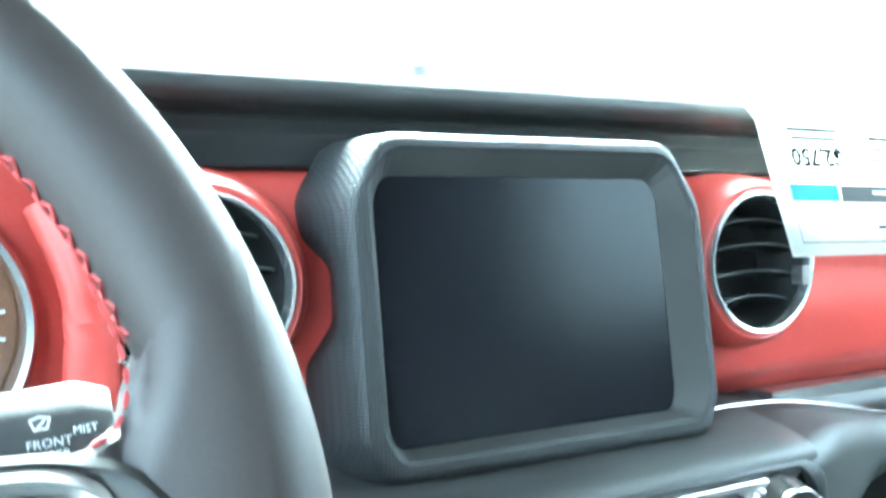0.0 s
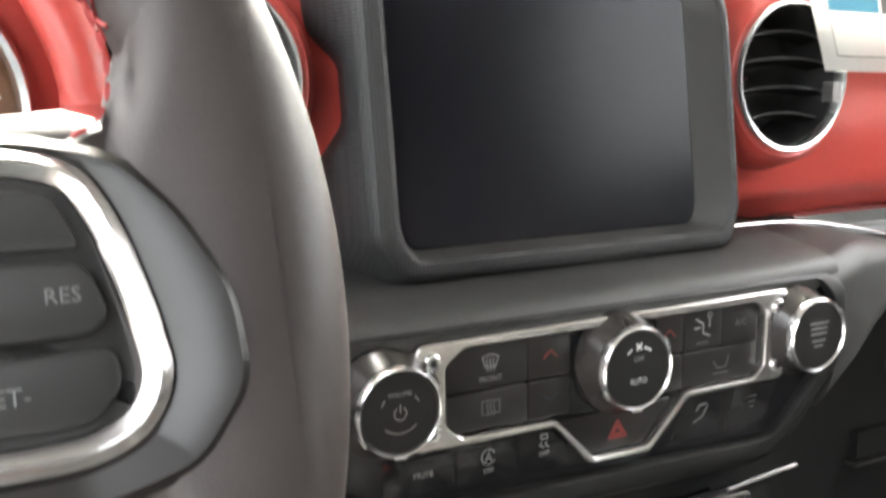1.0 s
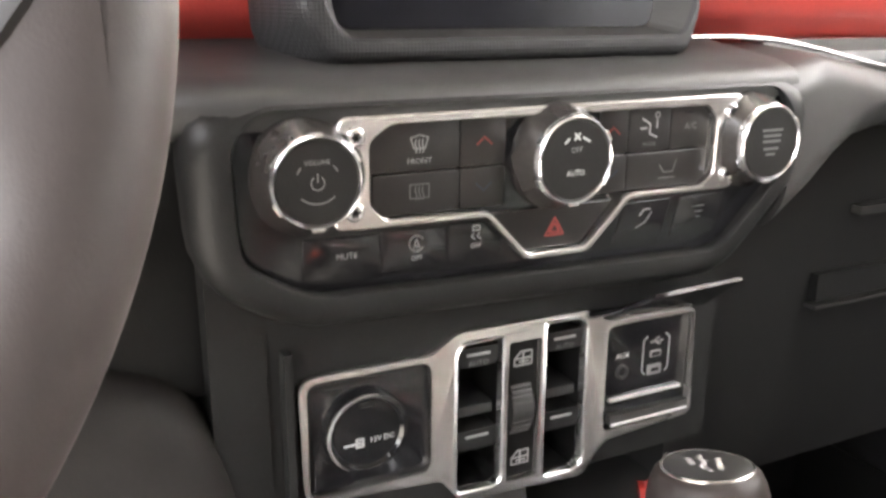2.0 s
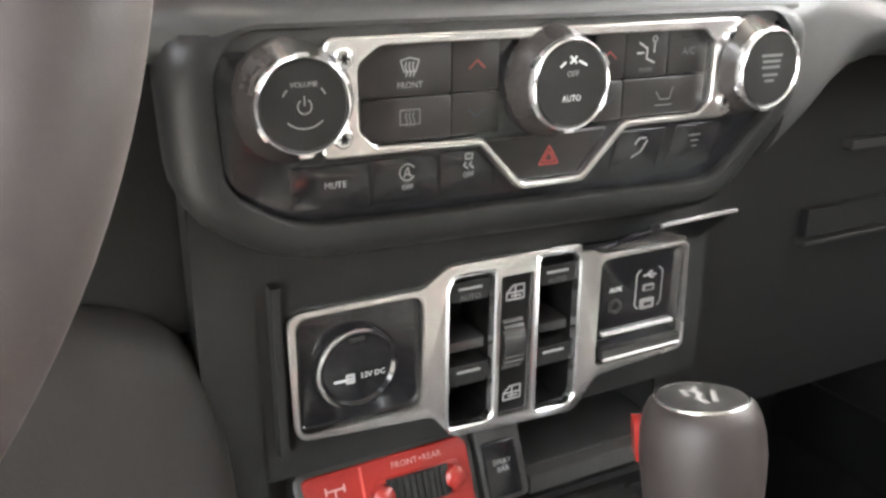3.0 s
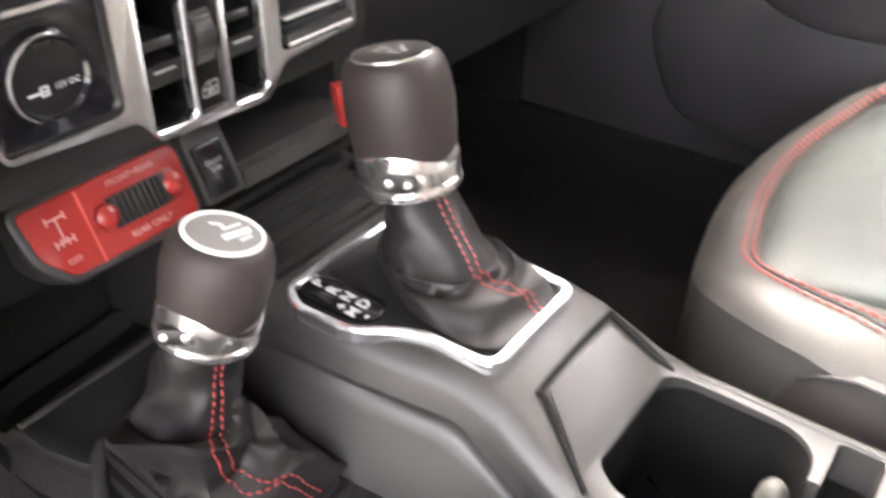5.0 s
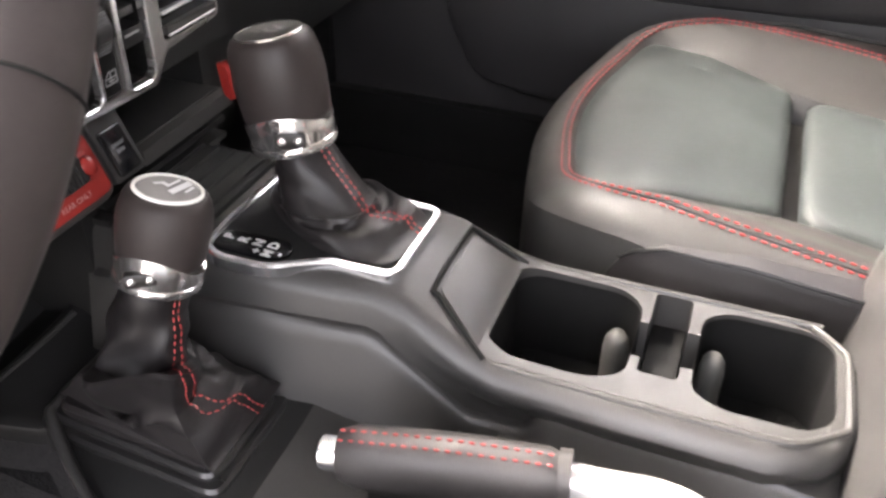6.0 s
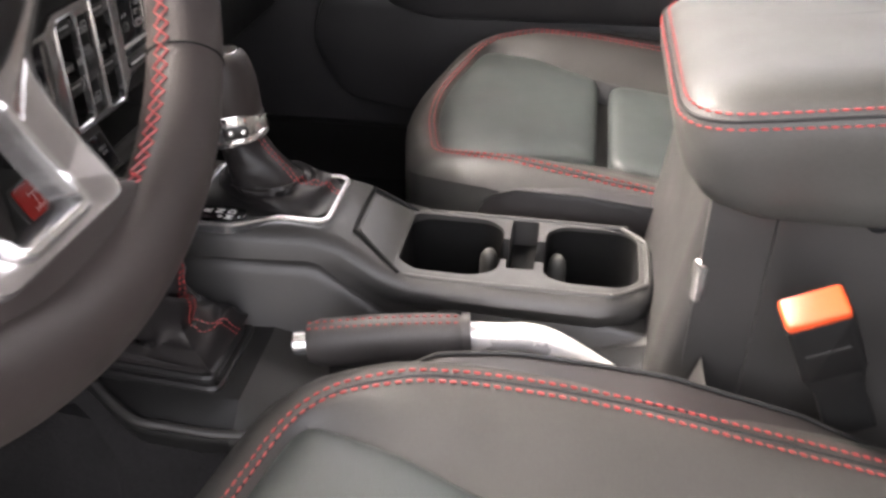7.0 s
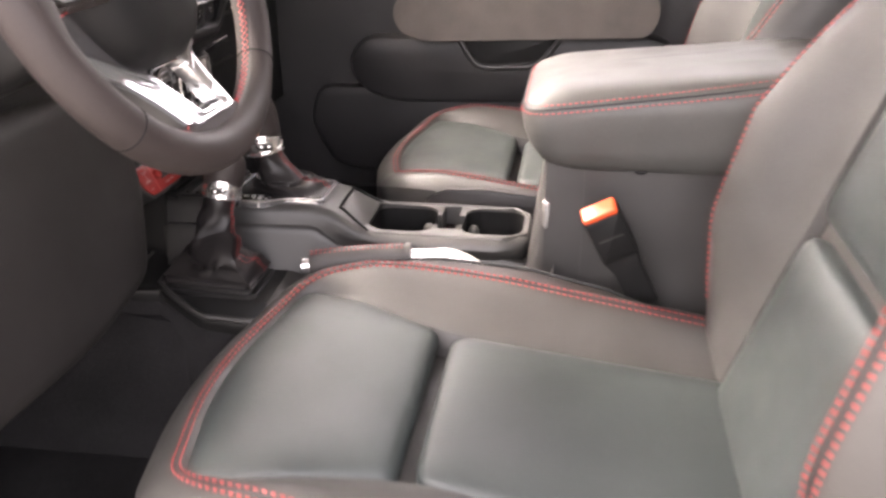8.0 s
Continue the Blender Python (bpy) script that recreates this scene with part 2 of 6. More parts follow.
def tube(pts, r, n=10, closed=False, bm=None, flat=1.0, up=(0, 0, 1)):
    """Sweeps a round or flattened section along points."""
    P = [Vector(p) for p in pts]
    loops, m = [], len(P)
    for i, p in enumerate(P):
        t = (P[(i + 1) % m] - P[i - 1]) if closed else (P[min(m - 1, i + 1)] - P[max(0, i - 1)])
        t.normalize()
        s = t.cross(Vector(up))
        s = s.normalized() if s.length > 1e-4 else Vector((1, 0, 0))
        w = s.cross(t)
        rr = r(i / (m - 1)) if callable(r) else r
        loops.append([p + s * math.cos(2 * math.pi * k / n) * rr + w * math.sin(2 * math.pi * k / n) * rr * flat for k in range(n)])
    if closed:
        b = rings(loops + [loops[0]], cap0=False, cap1=False)
        bmesh.ops.remove_doubles(b, verts=b.verts[:], dist=1e-7)
    else:
        b = rings(loops)
    return merge(bm, b)


def stitches(pts, length=0.0055, gap=0.0028, r=0.0009, bm=None):
    """Short threads in a row along a line."""
    b = bm or bmesh.new()
    P = [Vector(p) for p in pts]
    run = 0.0
    lens = [0.0]
    for a, c in zip(P, P[1:]):
        lens.append(lens[-1] + (c - a).length)

    def at(d):
        k = min(len(P) - 2, max(0, int(np.searchsorted(lens, d)) - 1))
        return P[k].lerp(P[k + 1], (d - lens[k]) / max(1e-9, lens[k + 1] - lens[k]))

    while run + length < lens[-1]:
        a, c = at(run), at(run + length)
        t = (c - a).normalized()
        s = t.orthogonal().normalized()
        w = t.cross(s)
        lo = []
        for f, k in ((0, 0.4), (0.25, 1), (0.75, 1), (1, 0.4)):
            lo.append([a.lerp(c, f) + (s * x + w * y) * r * k for x, y in ((1, 0), (0, 1), (-1, 0), (0, -1))])
        rings(lo, bm=b)
        run += length + gap
    return b


def carve(bm, cutters):
    """Takes the cutters' volumes out of a mesh."""
    def temp(x):
        me = bpy.data.meshes.new("scrap")
        bmesh.ops.recalc_face_normals(x, faces=x.faces[:])
        x.to_mesh(me)
        x.free()
        return new("scrap", me)
    a = temp(bm)
    cs = [temp(c) for c in cutters]
    for c in cs:
        mod = a.modifiers.new("cut", "BOOLEAN")
        mod.operation, mod.solver, mod.object = "DIFFERENCE", "EXACT", c
    me = bpy.data.meshes.new_from_object(a.evaluated_get(bpy.context.evaluated_depsgraph_get()))
    out = bmesh.new()
    out.from_mesh(me)
    for o in (a, *cs):
        d = o.data
        bpy.data.objects.remove(o)
        bpy.data.meshes.remove(d)
    bpy.data.meshes.remove(me)
    return out


def words(text, fr, a, b, size, depth=0.0003, align="CENTER", turn=0.0, squeeze=1.0, bold=0.0):
    """Raised lettering in the built-in font."""
    cu = bpy.data.curves.new("scrap", "FONT")
    cu.body, cu.size, cu.align_x, cu.align_y, cu.extrude, cu.resolution_u = text, size, align, "CENTER", 0.0, 2
    cu.offset = bold
    ob = new("scrap", cu)
    me = bpy.data.meshes.new_from_object(ob.evaluated_get(bpy.context.evaluated_depsgraph_get()))
    bm = bmesh.new()
    bm.from_mesh(me)
    bpy.data.objects.remove(ob)
    bpy.data.curves.remove(cu)
    bpy.data.meshes.remove(me)
    c, s = math.cos(turn), math.sin(turn)
    for v in bm.verts:
        x, y = v.co.x * squeeze, v.co.y
        v.co = fr(a + x * c - y * s, b + x * s + y * c, depth)
    return bm


def strokes(fr, lines, w=0.0008, depth=0.0004):
    """A drawn symbol: thin flat strokes along lines on a frame."""
    b = bmesh.new()
    for ln in lines:
        for p, q in zip(ln, ln[1:]):
            d = Vector((q[0] - p[0], q[1] - p[1]))
            if d.length < 1e-7:
                continue
            e = d.normalized() * w * 0.3
            k = Vector((-d.y, d.x)).normalized() * w * 0.5
            P, Q = Vector(p) - e, Vector(q) + e
            vs = [b.verts.new(fr(x.x, x.y, depth)) for x in (P - k, Q - k, Q + k, P + k)]
            b.faces.new(vs)
    return b


def arc(cx, cy, r, a0, a1, n=12):
    return [(cx + r * math.cos(radians(a0 + (a1 - a0) * k / n)), cy + r * math.sin(radians(a0 + (a1 - a0) * k / n))) for k in range(n + 1)]


def rect(x0, x1, y0, y1):
    return [(x0, y0), (x1, y0), (x1, y1), (x0, y1)]

# ---------- setting ----------
def setting(name, bm, mat, label, category, smooth=True):
    return tagged(part(name, bm, mat, None, "", smooth), label, category, "", "structure")


g = bmesh.new()
bmesh.ops.create_grid(g, x_segments=1, y_segments=1, size=300)
for v in g.verts:
    v.co.z = -0.62
setting("ground", g, GROUND, "dark grey asphalt ground outside the car", "ground", False)
setting("floor", box(-0.72, 0.76, -1.3, 0.95, -0.06, 0.0, 0.004), CARPET, "black carpet on the car floor", "floor")
setting("firewall", box(-0.80, 0.84, 0.80, 0.86, 0.0, 0.90, 0.004), CARPET, "black carpeted firewall of the footwell", "wall")
setting("wall_rear", box(-0.76, 0.80, -1.36, -1.30, 0.0, 1.33, 0.01), TRIM, "dark plastic wall behind the seats", "wall")
for s_, n_ in ((-0.76, "sill_driver"), (0.765, "sill_passenger")):
    setting(n_, box(s_ - 0.05, s_ + 0.05, -1.3, 0.86, -0.12, 0.06 if s_ < 0 else 0.10, 0.015), DARK, "black door sill", "trim")
setting("footwell_side", box(0.72, 0.80, 0.62, 0.90, 0.0, 0.86, 0.01), CARPET, "black footwell side panel", "wall")
setting("footwell_side_driver", box(-0.78, -0.70, 0.62, 0.90, 0.0, 0.86, 0.01), CARPET, "black footwell side panel", "wall")
# transmission tunnel
setting("tunnel", rings([[(-0.175, y, 0), (-0.165, y, z - 0.02), (-0.15, y, z), (0.14, y, z), (0.165, y, z - 0.02), (0.18, y, 0)] for y, z in ((-1.3, 0.16), (-0.1, 0.17), (0.25, 0.19), (0.8, 0.26))]), CARPET, "black carpeted transmission tunnel", "floor")


def shell():
    b = box(-0.74, 0.78, -1.6, 0.60, 1.30, 1.36, 0.03, 3)
    setting("ceiling", b, ROOF, "grey headliner over the cabin", "ceiling")
    setting("windscreen_header", box(-0.70, 0.74, 0.56, 0.64, 1.28, 1.34, 0.02, 3), DARK, "black header rail over the windscreen", "trim")
    for x in (-0.70, 0.74):
        setting("roof_rail", tube([(x, 0.60, 1.31), (x, -1.0, 1.33)], 0.03, 12), DARK, "black roll bar above the door", "trim")
    for s, n in ((-1, "pillar_driver"), (1, "pillar_passenger")):
        x = 0.02 + s * 0.735
        setting(n, tube([(x + s * 0.045, 0.74, 0.84), (x + s * 0.02, 0.57, 1.31)], 0.03, 12), DARK, "black windscreen pillar", "pillar")
        setting(n + "_rear", box(x - 0.04, x + 0.04, -0.76, -0.62, 0.0, 1.32, 0.02), DARK, "dark centre pillar behind the seat", "pillar")
        setting("wall_" + n[7:], box(x - 0.025, x + 0.025, -1.30, -0.77, 0.0, 1.33, 0.01), TRIM, "dark side wall of the rear cabin", "wall")
    setting("hood", box(-0.72, 0.76, 0.90, 2.1, 0.86, 0.94, 0.03, 3), PAINT, "grey painted car bonnet beyond the windscreen", "bonnet")
    setting("windscreen_cowl", box(-0.74, 0.78, 0.76, 0.92, 0.80, 0.87, 0.02), DARK, "black cowl under the windscreen", "cowl")
    w = setting("window_1", rings([[(-0.70, 0.84, 0.86), (0.74, 0.84, 0.86), (0.72, 0.61, 1.30), (-0.68, 0.61, 1.30)], [(-0.70, 0.846, 0.863), (0.74, 0.846, 0.863), (0.72, 0.616, 1.303), (-0.68, 0.616, 1.303)]]), GLASS, "clear windscreen", "window")
    w.visible_shadow = False


shell()

hs = thing("hood_bumper", (0.207, 1.0, 0.94), "small pale rubber stop on the bonnet", "hood bumper")
part("post", lathe(Frame((0.207, 1.0, 0.935), (1, 0, 0), (0, 1, 0)), [(0.016, 0), (0.016, 0.02), (0.011, 0.026), (0.011, 0.05), (0.006, 0.056)], 18), SEAT, hs)
part("loop", tube(smooth_path([(0.196, 1.0, 0.975), (0.192, 1.0, 0.995), (0.2, 1.0, 1.012), (0.212, 1.0, 1.008), (0.216, 1.0, 0.98)]), 0.004, 8), PAPER, hs, "pale loop")


# passenger door, shut
def passenger_door():
    d = thing("passenger_door", (0.74, 0.1, 0.05), "shut dark passenger door with a soft armrest and pull pocket", "car door")
    part("door_panel", box(0.735, 0.79, -0.60, 0.80, 0.05, 0.80, 0.02, 3), DOOR, d)
    fr = Frame((0.735, 0, 0), (0, -1, 0), (0, 0, 1))  # faces the cabin
    # armrest ledge
    prof = [(-0.212, 0.49), (-0.19, 0.53), (0.18, 0.545), (0.255, 0.545), (0.278, 0.50), (0.270, 0.468), (-0.165, 0.456), (-0.203, 0.468)]
    part("armrest", slab(fr, rounded(prof, 0.015), 0.0, 0.065, 0.022), BEIGE, d, "soft taupe armrest with a red seam")
    part("armrest_seam", stitches([fr(a, 0.535, 0.06) for a in np.linspace(-0.2, 0.26, 40)], 0.006, 0.003, 0.0011), THREAD, d, "red stitching")
    base = [(-0.435, 0.25), (-0.385, 0.155), (-0.29, 0.136), (0.36, 0.136), (0.40, 0.20), (0.40, 0.33), (-0.41, 0.33)]
    part("lower_pad", slab(fr, rounded(base, 0.03), 0.0, 0.030, 0.014), DOOR, d, "moulded foot of the door")
    low = [(-0.335, 0.36), (-0.30, 0.315), (-0.23, 0.297), (0.30, 0.305), (0.34, 0.33), (0.34, 0.42), (0.30, 0.445), (-0.30, 0.438), (-0.335, 0.40)]
    part("door_pocket", slab(fr, rounded(low, 0.03), 0.0, 0.045, 0.02), DOOR, d, "raised lower door panel")
    hp = [(-0.095, 0.44), (-0.058, 0.385), (0.060, 0.392), (0.105, 0.445)]
    part("pull_recess", slab(fr, rounded(hp, 0.012), 0.04, 0.0485, 0.002), DARK, d, "black pull recess")
    part("pull_lip", tube(smooth_path([fr(a, b, 0.05) for a, b in ((-0.100, 0.44), (-0.060, 0.385), (0.0, 0.381), (0.064, 0.390), (0.110, 0.445))]), 0.006, 8), TRIM, d)
    part("window_sill", box(0.725, 0.80, -0.60, 0.80, 0.80, 0.83, 0.008), DARK, d)
    g = part("door_glass", box(0.772, 0.776, -0.60, 0.78, 0.83, 1.30, 0.0), GLASS, d, "clear door glass", False)
    g.visible_shadow = False


passenger_door()

# ---------- dashboard ----------
def arch(pts, x0, x1, n=24, bow=None):
    """A dashboard piece: a section of (y, z) carried from x0 to x1."""
    loops = []
    for k in range(n + 1):
        x = x0 + (x1 - x0) * k / n
        loops.append([(x, y + (bow(x) if bow else 0), z) for y, z in pts])
    return rings(loops)


dash = thing("dashboard", (0, 0.5, 0.6), "red satin dashboard with black padded top and ledge", "dashboard")
top_pts = rounded([(0.487, 0.822), (0.497, 0.838), (0.493, 0.850), (0.477, 0.8535), (0.4695, 0.861), (0.474, 0.870), (0.488, 0.8745), (0.55, 0.882), (0.80, 0.862), (0.80, 0.80), (0.52, 0.80), (0.50, 0.812)], 0.005, 4)
part("top_pad", arch(top_pts, -0.73, 0.76), PAD, dash, "black soft top pad")
# dark strip over the hollow of the pad: shade under the lip as colour
part("pad_shade", arch(rounded([(0.4845, 0.8195), (0.4945, 0.838), (0.4905, 0.8485), (0.53, 0.8485), (0.53, 0.8195)], 0.003, 3), -0.728, 0.758), DARK, dash, "black strip standing for the shade under the pad's lip")
red_pts = rounded([(0.510, 0.826), (0.492, 0.820), (0.481, 0.805), (0.471, 0.785), (0.4655, 0.765), (0.462, 0.72), (0.468, 0.68), (0.50, 0.655), (0.60, 0.655), (0.60, 0.826)], 0.010, 4)
bores = [lathe(Frame((x, 0.45, z)), [(r, -0.10), (r, 0.10)], 48) for x, z, r in ((-0.187, 0.7575, 0.052), (0.187, 0.7575, 0.052), (-0.322, 0.745, 0.0645), (-0.53, 0.745, 0.0645))]
part("fascia", carve(arch(red_pts, -0.73, 0.76), bores), RED, dash, "red satin fascia")
ledge_pts = rounded([(0.60, 0.668), (0.47, 0.666), (0.41, 0.657), (0.390, 0.6545), (0.3745, 0.648), (0.3765, 0.630), (0.44, 0.622), (0.60, 0.622)], 0.010, 6)


def ledge_bow(x):
    e = max(0.0, abs(x + 0.006) - 0.160)
    return min(0.085, e * e * 45)


part("ledge", arch(ledge_pts, -0.73, 0.76, 60, ledge_bow), PAD, dash, "black padded ledge")
L = []
for x, y, zb, zt in ((0.163, 0.3735, 0.557, 0.653), (0.175, 0.376, 0.563, 0.655), (0.20, 0.382, 0.575, 0.659), (0.23, 0.392, 0.590, 0.6555), (0.26, 0.402, 0.600, 0.650), (0.30, 0.412, 0.604, 0.642), (0.36, 0.422, 0.600, 0.631), (0.50, 0.432, 0.575, 0.605), (0.72, 0.440, 0.54, 0.57)):
    L.append([(x - 0.006, yy, z) for yy, z in rounded([(0.468, zt), (0.436, zt + 0.001), (y + 0.012, zt - 0.004), (y + 0.002, zt - 0.014), (y, zb + 0.02), (y + 0.012, zb), (0.468, zb)], 0.010, 5)])
part("ledge_wing", rings(L), PAD, dash, "padded passenger flank of the ledge")
part("trim_line", tube(smooth_path([(0.118, 0.434, 0.6655), (0.16, 0.4345, 0.6655), (0.20, 0.4345, 0.663), (0.24, 0.434, 0.6565), (0.29, 0.433, 0.6465), (0.36, 0.432, 0.634), (0.50, 0.431, 0.608), (0.70, 0.431, 0.576)], 6), lambda t: 0.0013, 8), SATIN, dash, "thin bright trim line")
part("grab_trim", rings([[(x, 0.4685, z0), (x, 0.49, z0), (x, 0.49, 0.661), (x, 0.4685, 0.661)] for x, z0 in ((0.225, 0.646), (0.30, 0.634), (0.36, 0.620), (0.50, 0.592), (0.73, 0.556))]), SATIN, dash, "satin silver band below the fascia")
# glove box and lower panels
gb = part("glove_box", box(0.17, 0.74, 0.50, 0.70, 0.30, 0.60, 0.03, 4), DARK, dash, "black glove box")
part("glove_handle", box(0.338, 0.438, 0.492, 0.505, 0.448, 0.471, 0.006, 3), DARK, gb, "flat latch")
part("upper_trim", box(0.375, 0.70, 0.490, 0.505, 0.518, 0.5255, 0.002), TRIM, gb, "grey trim strip above the latch")
part("handle_lip", box(0.334, 0.440, 0.488, 0.505, 0.4425, 0.4455, 0.0012), TRIM, gb, "pale lower lip of the latch")
kp = Frame((0, 0.34, 0), (1, 0, 0), (0, 0.12, 1))
knee = rounded([(-0.72, 0.29), (-0.34, 0.27), (-0.195, 0.295), (-0.155, 0.40), (-0.160, 0.47), (-0.178, 0.520), (-0.26, 0.545), (-0.72, 0.55)], [0.02, 0.1, 0.03, 0.05, 0.06, 0.05, 0.05, 0.02], 6)
part("knee_panel", rings([[kp(a, c, h) for a, c in inset(knee, d)] for h, d in ((-0.15, 0.0), (-0.02, 0.0), (-0.006, 0.002), (0.004, 0.007), (0.010, 0.014), (0.013, 0.024), (0.0145, 0.04))]), KNEE, dash, "grey-black knee panel under the column")
part("upper_knee_panel", slab(Frame((0, 0.388, 0), (1, 0, 0), (0, 0.05, 1)), rounded([(-0.72, 0.50), (-0.165, 0.50), (-0.165, 0.64), (-0.72, 0.64)], 0.01), -0.1, 0.0, 0.008), DARK, dash, "black panel round the column")
part("column_side", box(-0.17, -0.1425, 0.40, 0.60, 0.40, 0.62, 0.006), DARK, dash)
part("toe_panel", box(-0.72, -0.1425, 0.52, 0.60, 0.20, 0.42, 0.01), CARPET, dash, "dark panel under the dash")


def round_vent(x, mirror=1):
    v = thing("air_vent", (x, 0.45, 0.71), "round black air vent with a chrome ring in the red dash", "air vent", "round dash vents")
    fr = Frame((x, 0.445, 0.7575))
    part("collar", lathe(fr, [(0.063, -0.065), (0.062, -0.03), (0.060, -0.015), (0.056, -0.002), (0.0515, 0.003), (0.047, 0.001), (0.047, -0.02)], 56, cap=False), RED, v, "red raised collar")
    part("ring", lathe(fr, [(0.0485, -0.01), (0.0485, 0.004), (0.0472, 0.0065), (0.0455, 0.006), (0.0435, 0.0), (0.0435, -0.02)], 56, cap=False), CHROME, v, "chrome ring")
    part("barrel", lathe(fr, [(0.044, 0.001), (0.040, -0.012), (0.036, -0.034), (0.001, -0.036)], 48, cap=False), DARK, v)
    for k, h in enumerate((-0.026, -0.009, 0.009, 0.026)):
        w = math.sqrt(0.0405 ** 2 - h * h)
        pl = []
        for t in np.linspace(-1, 1, 13):
            pl.append((t * w, h + 0.004 * (1 - t * t)))
        b = rings([[fr(a, z, -0.004) for a, z in pl] + [fr(a, z - 0.002, -0.004) for a, z in pl[::-1]],
                   [fr(a, z - 0.003, -0.02) for a, z in pl] + [fr(a, z - 0.005, -0.02) for a, z in pl[::-1]]])
        part("slat", b, LINER, v)
        part("slat_edge", tube([fr(a, z - 0.001, -0.0035) for a, z in pl], 0.0007, 5), BUTTON, v)
    part("tab", box(x + mirror * 0.0365 - 0.0035, x + mirror * 0.0365 + 0.0035, 0.437, 0.446, 0.741, 0.754, 0.001), SATIN, v, "small silver tab")
    return v


round_vent(-0.187, -1)
round_vent(0.187)


def touch_screen():
    s = thing("touch_screen", (0, 0.43, 0.66), "large dark switched-off touch screen in a chamfered black bezel", "screen")
    fr = Frame((0, 0.4185, 0.747), (1, 0, 0), (0, 0.13, 1))
    # the front edge, its softened lip, the opening, and the notched outline where the housing meets the fascia
    right = [(0.117, -0.066), (0.117, -0.018), (0.117, -0.003), (0.117, 0.020), (0.117, 0.032), (0.1165, 0.052)]
    right_back = [(0.127, -0.070), (0.1275, -0.027), (0.1120, -0.006), (0.1120, 0.024), (0.127, 0.040), (0.128, 0.062)]
    right_mid = [(0.1205, -0.068), (0.1205, -0.020), (0.1188, -0.004), (0.1188, 0.021), (0.1205, 0.034), (0.1200, 0.056)]
    right_lip = [(0.1105, -0.062), (0.1105, -0.016), (0.1105, 0.0), (0.1105, 0.022), (0.1105, 0.036), (0.109, 0.046)]
    left_lip = [(-0.1035, 0.064), (-0.1035, 0.038), (-0.1035, 0.022), (-0.1035, 0.0), (-0.1035, -0.016), (-0.1035, -0.064)]
    right_in = [(0.0915, -0.062), (0.0915, -0.016), (0.0915, 0.0), (0.0915, 0.022), (0.0915, 0.038), (0.0915, 0.056)]
    mir = lambda P: [(-a, b) for a, b in P[::-1]]
    outer = [(-0.104, -0.089), (0.108, -0.089)] + right + [(0.096, 0.089), (-0.098, 0.089)] + mir(right)
    behind = [(-0.118, -0.092), (0.118, -0.092)] + right_back + [(0.108, 0.094), (-0.108, 0.094)] + mir(right_back)
    middle = [(-0.110, -0.090), (0.111, -0.090)] + right_mid + [(0.100, 0.091), (-0.102, 0.091)] + mir(right_mid)
    lip = [(-0.096, -0.0785), (0.102, -0.0785)] + right_lip + [(0.093, 0.0795), (-0.092, 0.0795)] + left_lip
    inner = [(-0.0945, -0.0735), (0.088, -0.0735)] + right_in + [(0.085, 0.068), (-0.0925, 0.068)] + [(a - 0.0065, b) for a, b in mir(right_in)]
    R = [0.007, 0.007] + [0.005] * 5 + [0.011] * 4 + [0.005] * 5
    o, i, l, k, m_ = rounded(outer, R, 3), rounded(inner, R, 3), rounded(lip, R, 3), rounded(behind, R, 3), rounded(middle, R, 3)
    L = [[fr(a, b, -0.052) for a, b in k], [fr(a, b, -0.046) for a, b in k], [fr(a, b, -0.017) for a, b in m_], [fr(a, b, -0.005) for a, b in o], [fr(a, b, -0.001) for a, b in inset(o, 0.0025)], [fr(a, b, 0.0) for a, b in inset(o, 0.005)],
         [fr(a, b, 0.0) for a, b in inset(l, -0.002)], [fr(a, b, -0.002) for a, b in l]]
    part("bezel", rings(L, cap0=False, cap1=False), WEAVE, s, "black chamfered bezel with notched sides")
    part("reveal", rings([[fr(a, b, -0.002) for a, b in l], [fr(a, b, -0.0125) for a, b in i], [fr(a, b, -0.03) for a, b in i]], cap0=False, cap1=False), TRIM, s, "smooth dark grey inner edge", False)
    part("glass", slab(fr, i, -0.03, -0.0125, 0.0005), SCREEN, s, "dark glossy glass", False)
    return s


touch_screen()

# window sticker laid over the dash edge
paper = thing("window_sticker", (0.27, 0.44, 0.75), "white paper price sheet hanging upside down over the dash", "paper")
pf = Frame((0.2040, 0.4385, 0.7605), (1, 0.02, -0.015), (-0.36, 0.02, 1))


def sheet(u, v):
    """The sheet hangs down, then bends back over the pad."""
    bend = max(0.0, v - 0.105)
    return pf(u, min(v, 0.105) + bend * 0.35, 0.012 * math.sin(u * 14) * (v / 0.13) + 0.008 - bend * 0.8)


def sheet_patch(u0, u1, v0, v1, lift, nu=14, nv=10):
    b = bmesh.new()
    rows = [[b.verts.new(sheet(u0 + (u1 - u0) * i / nu, v0 + (v1 - v0) * j / nv) + pf.n * lift) for i in range(nu + 1)] for j in range(nv + 1)]
    for r0, r1 in zip(rows, rows[1:]):
        for i in range(nu):
            b.faces.new((r0[i], r0[i + 1], r1[i + 1], r1[i]))
    return b


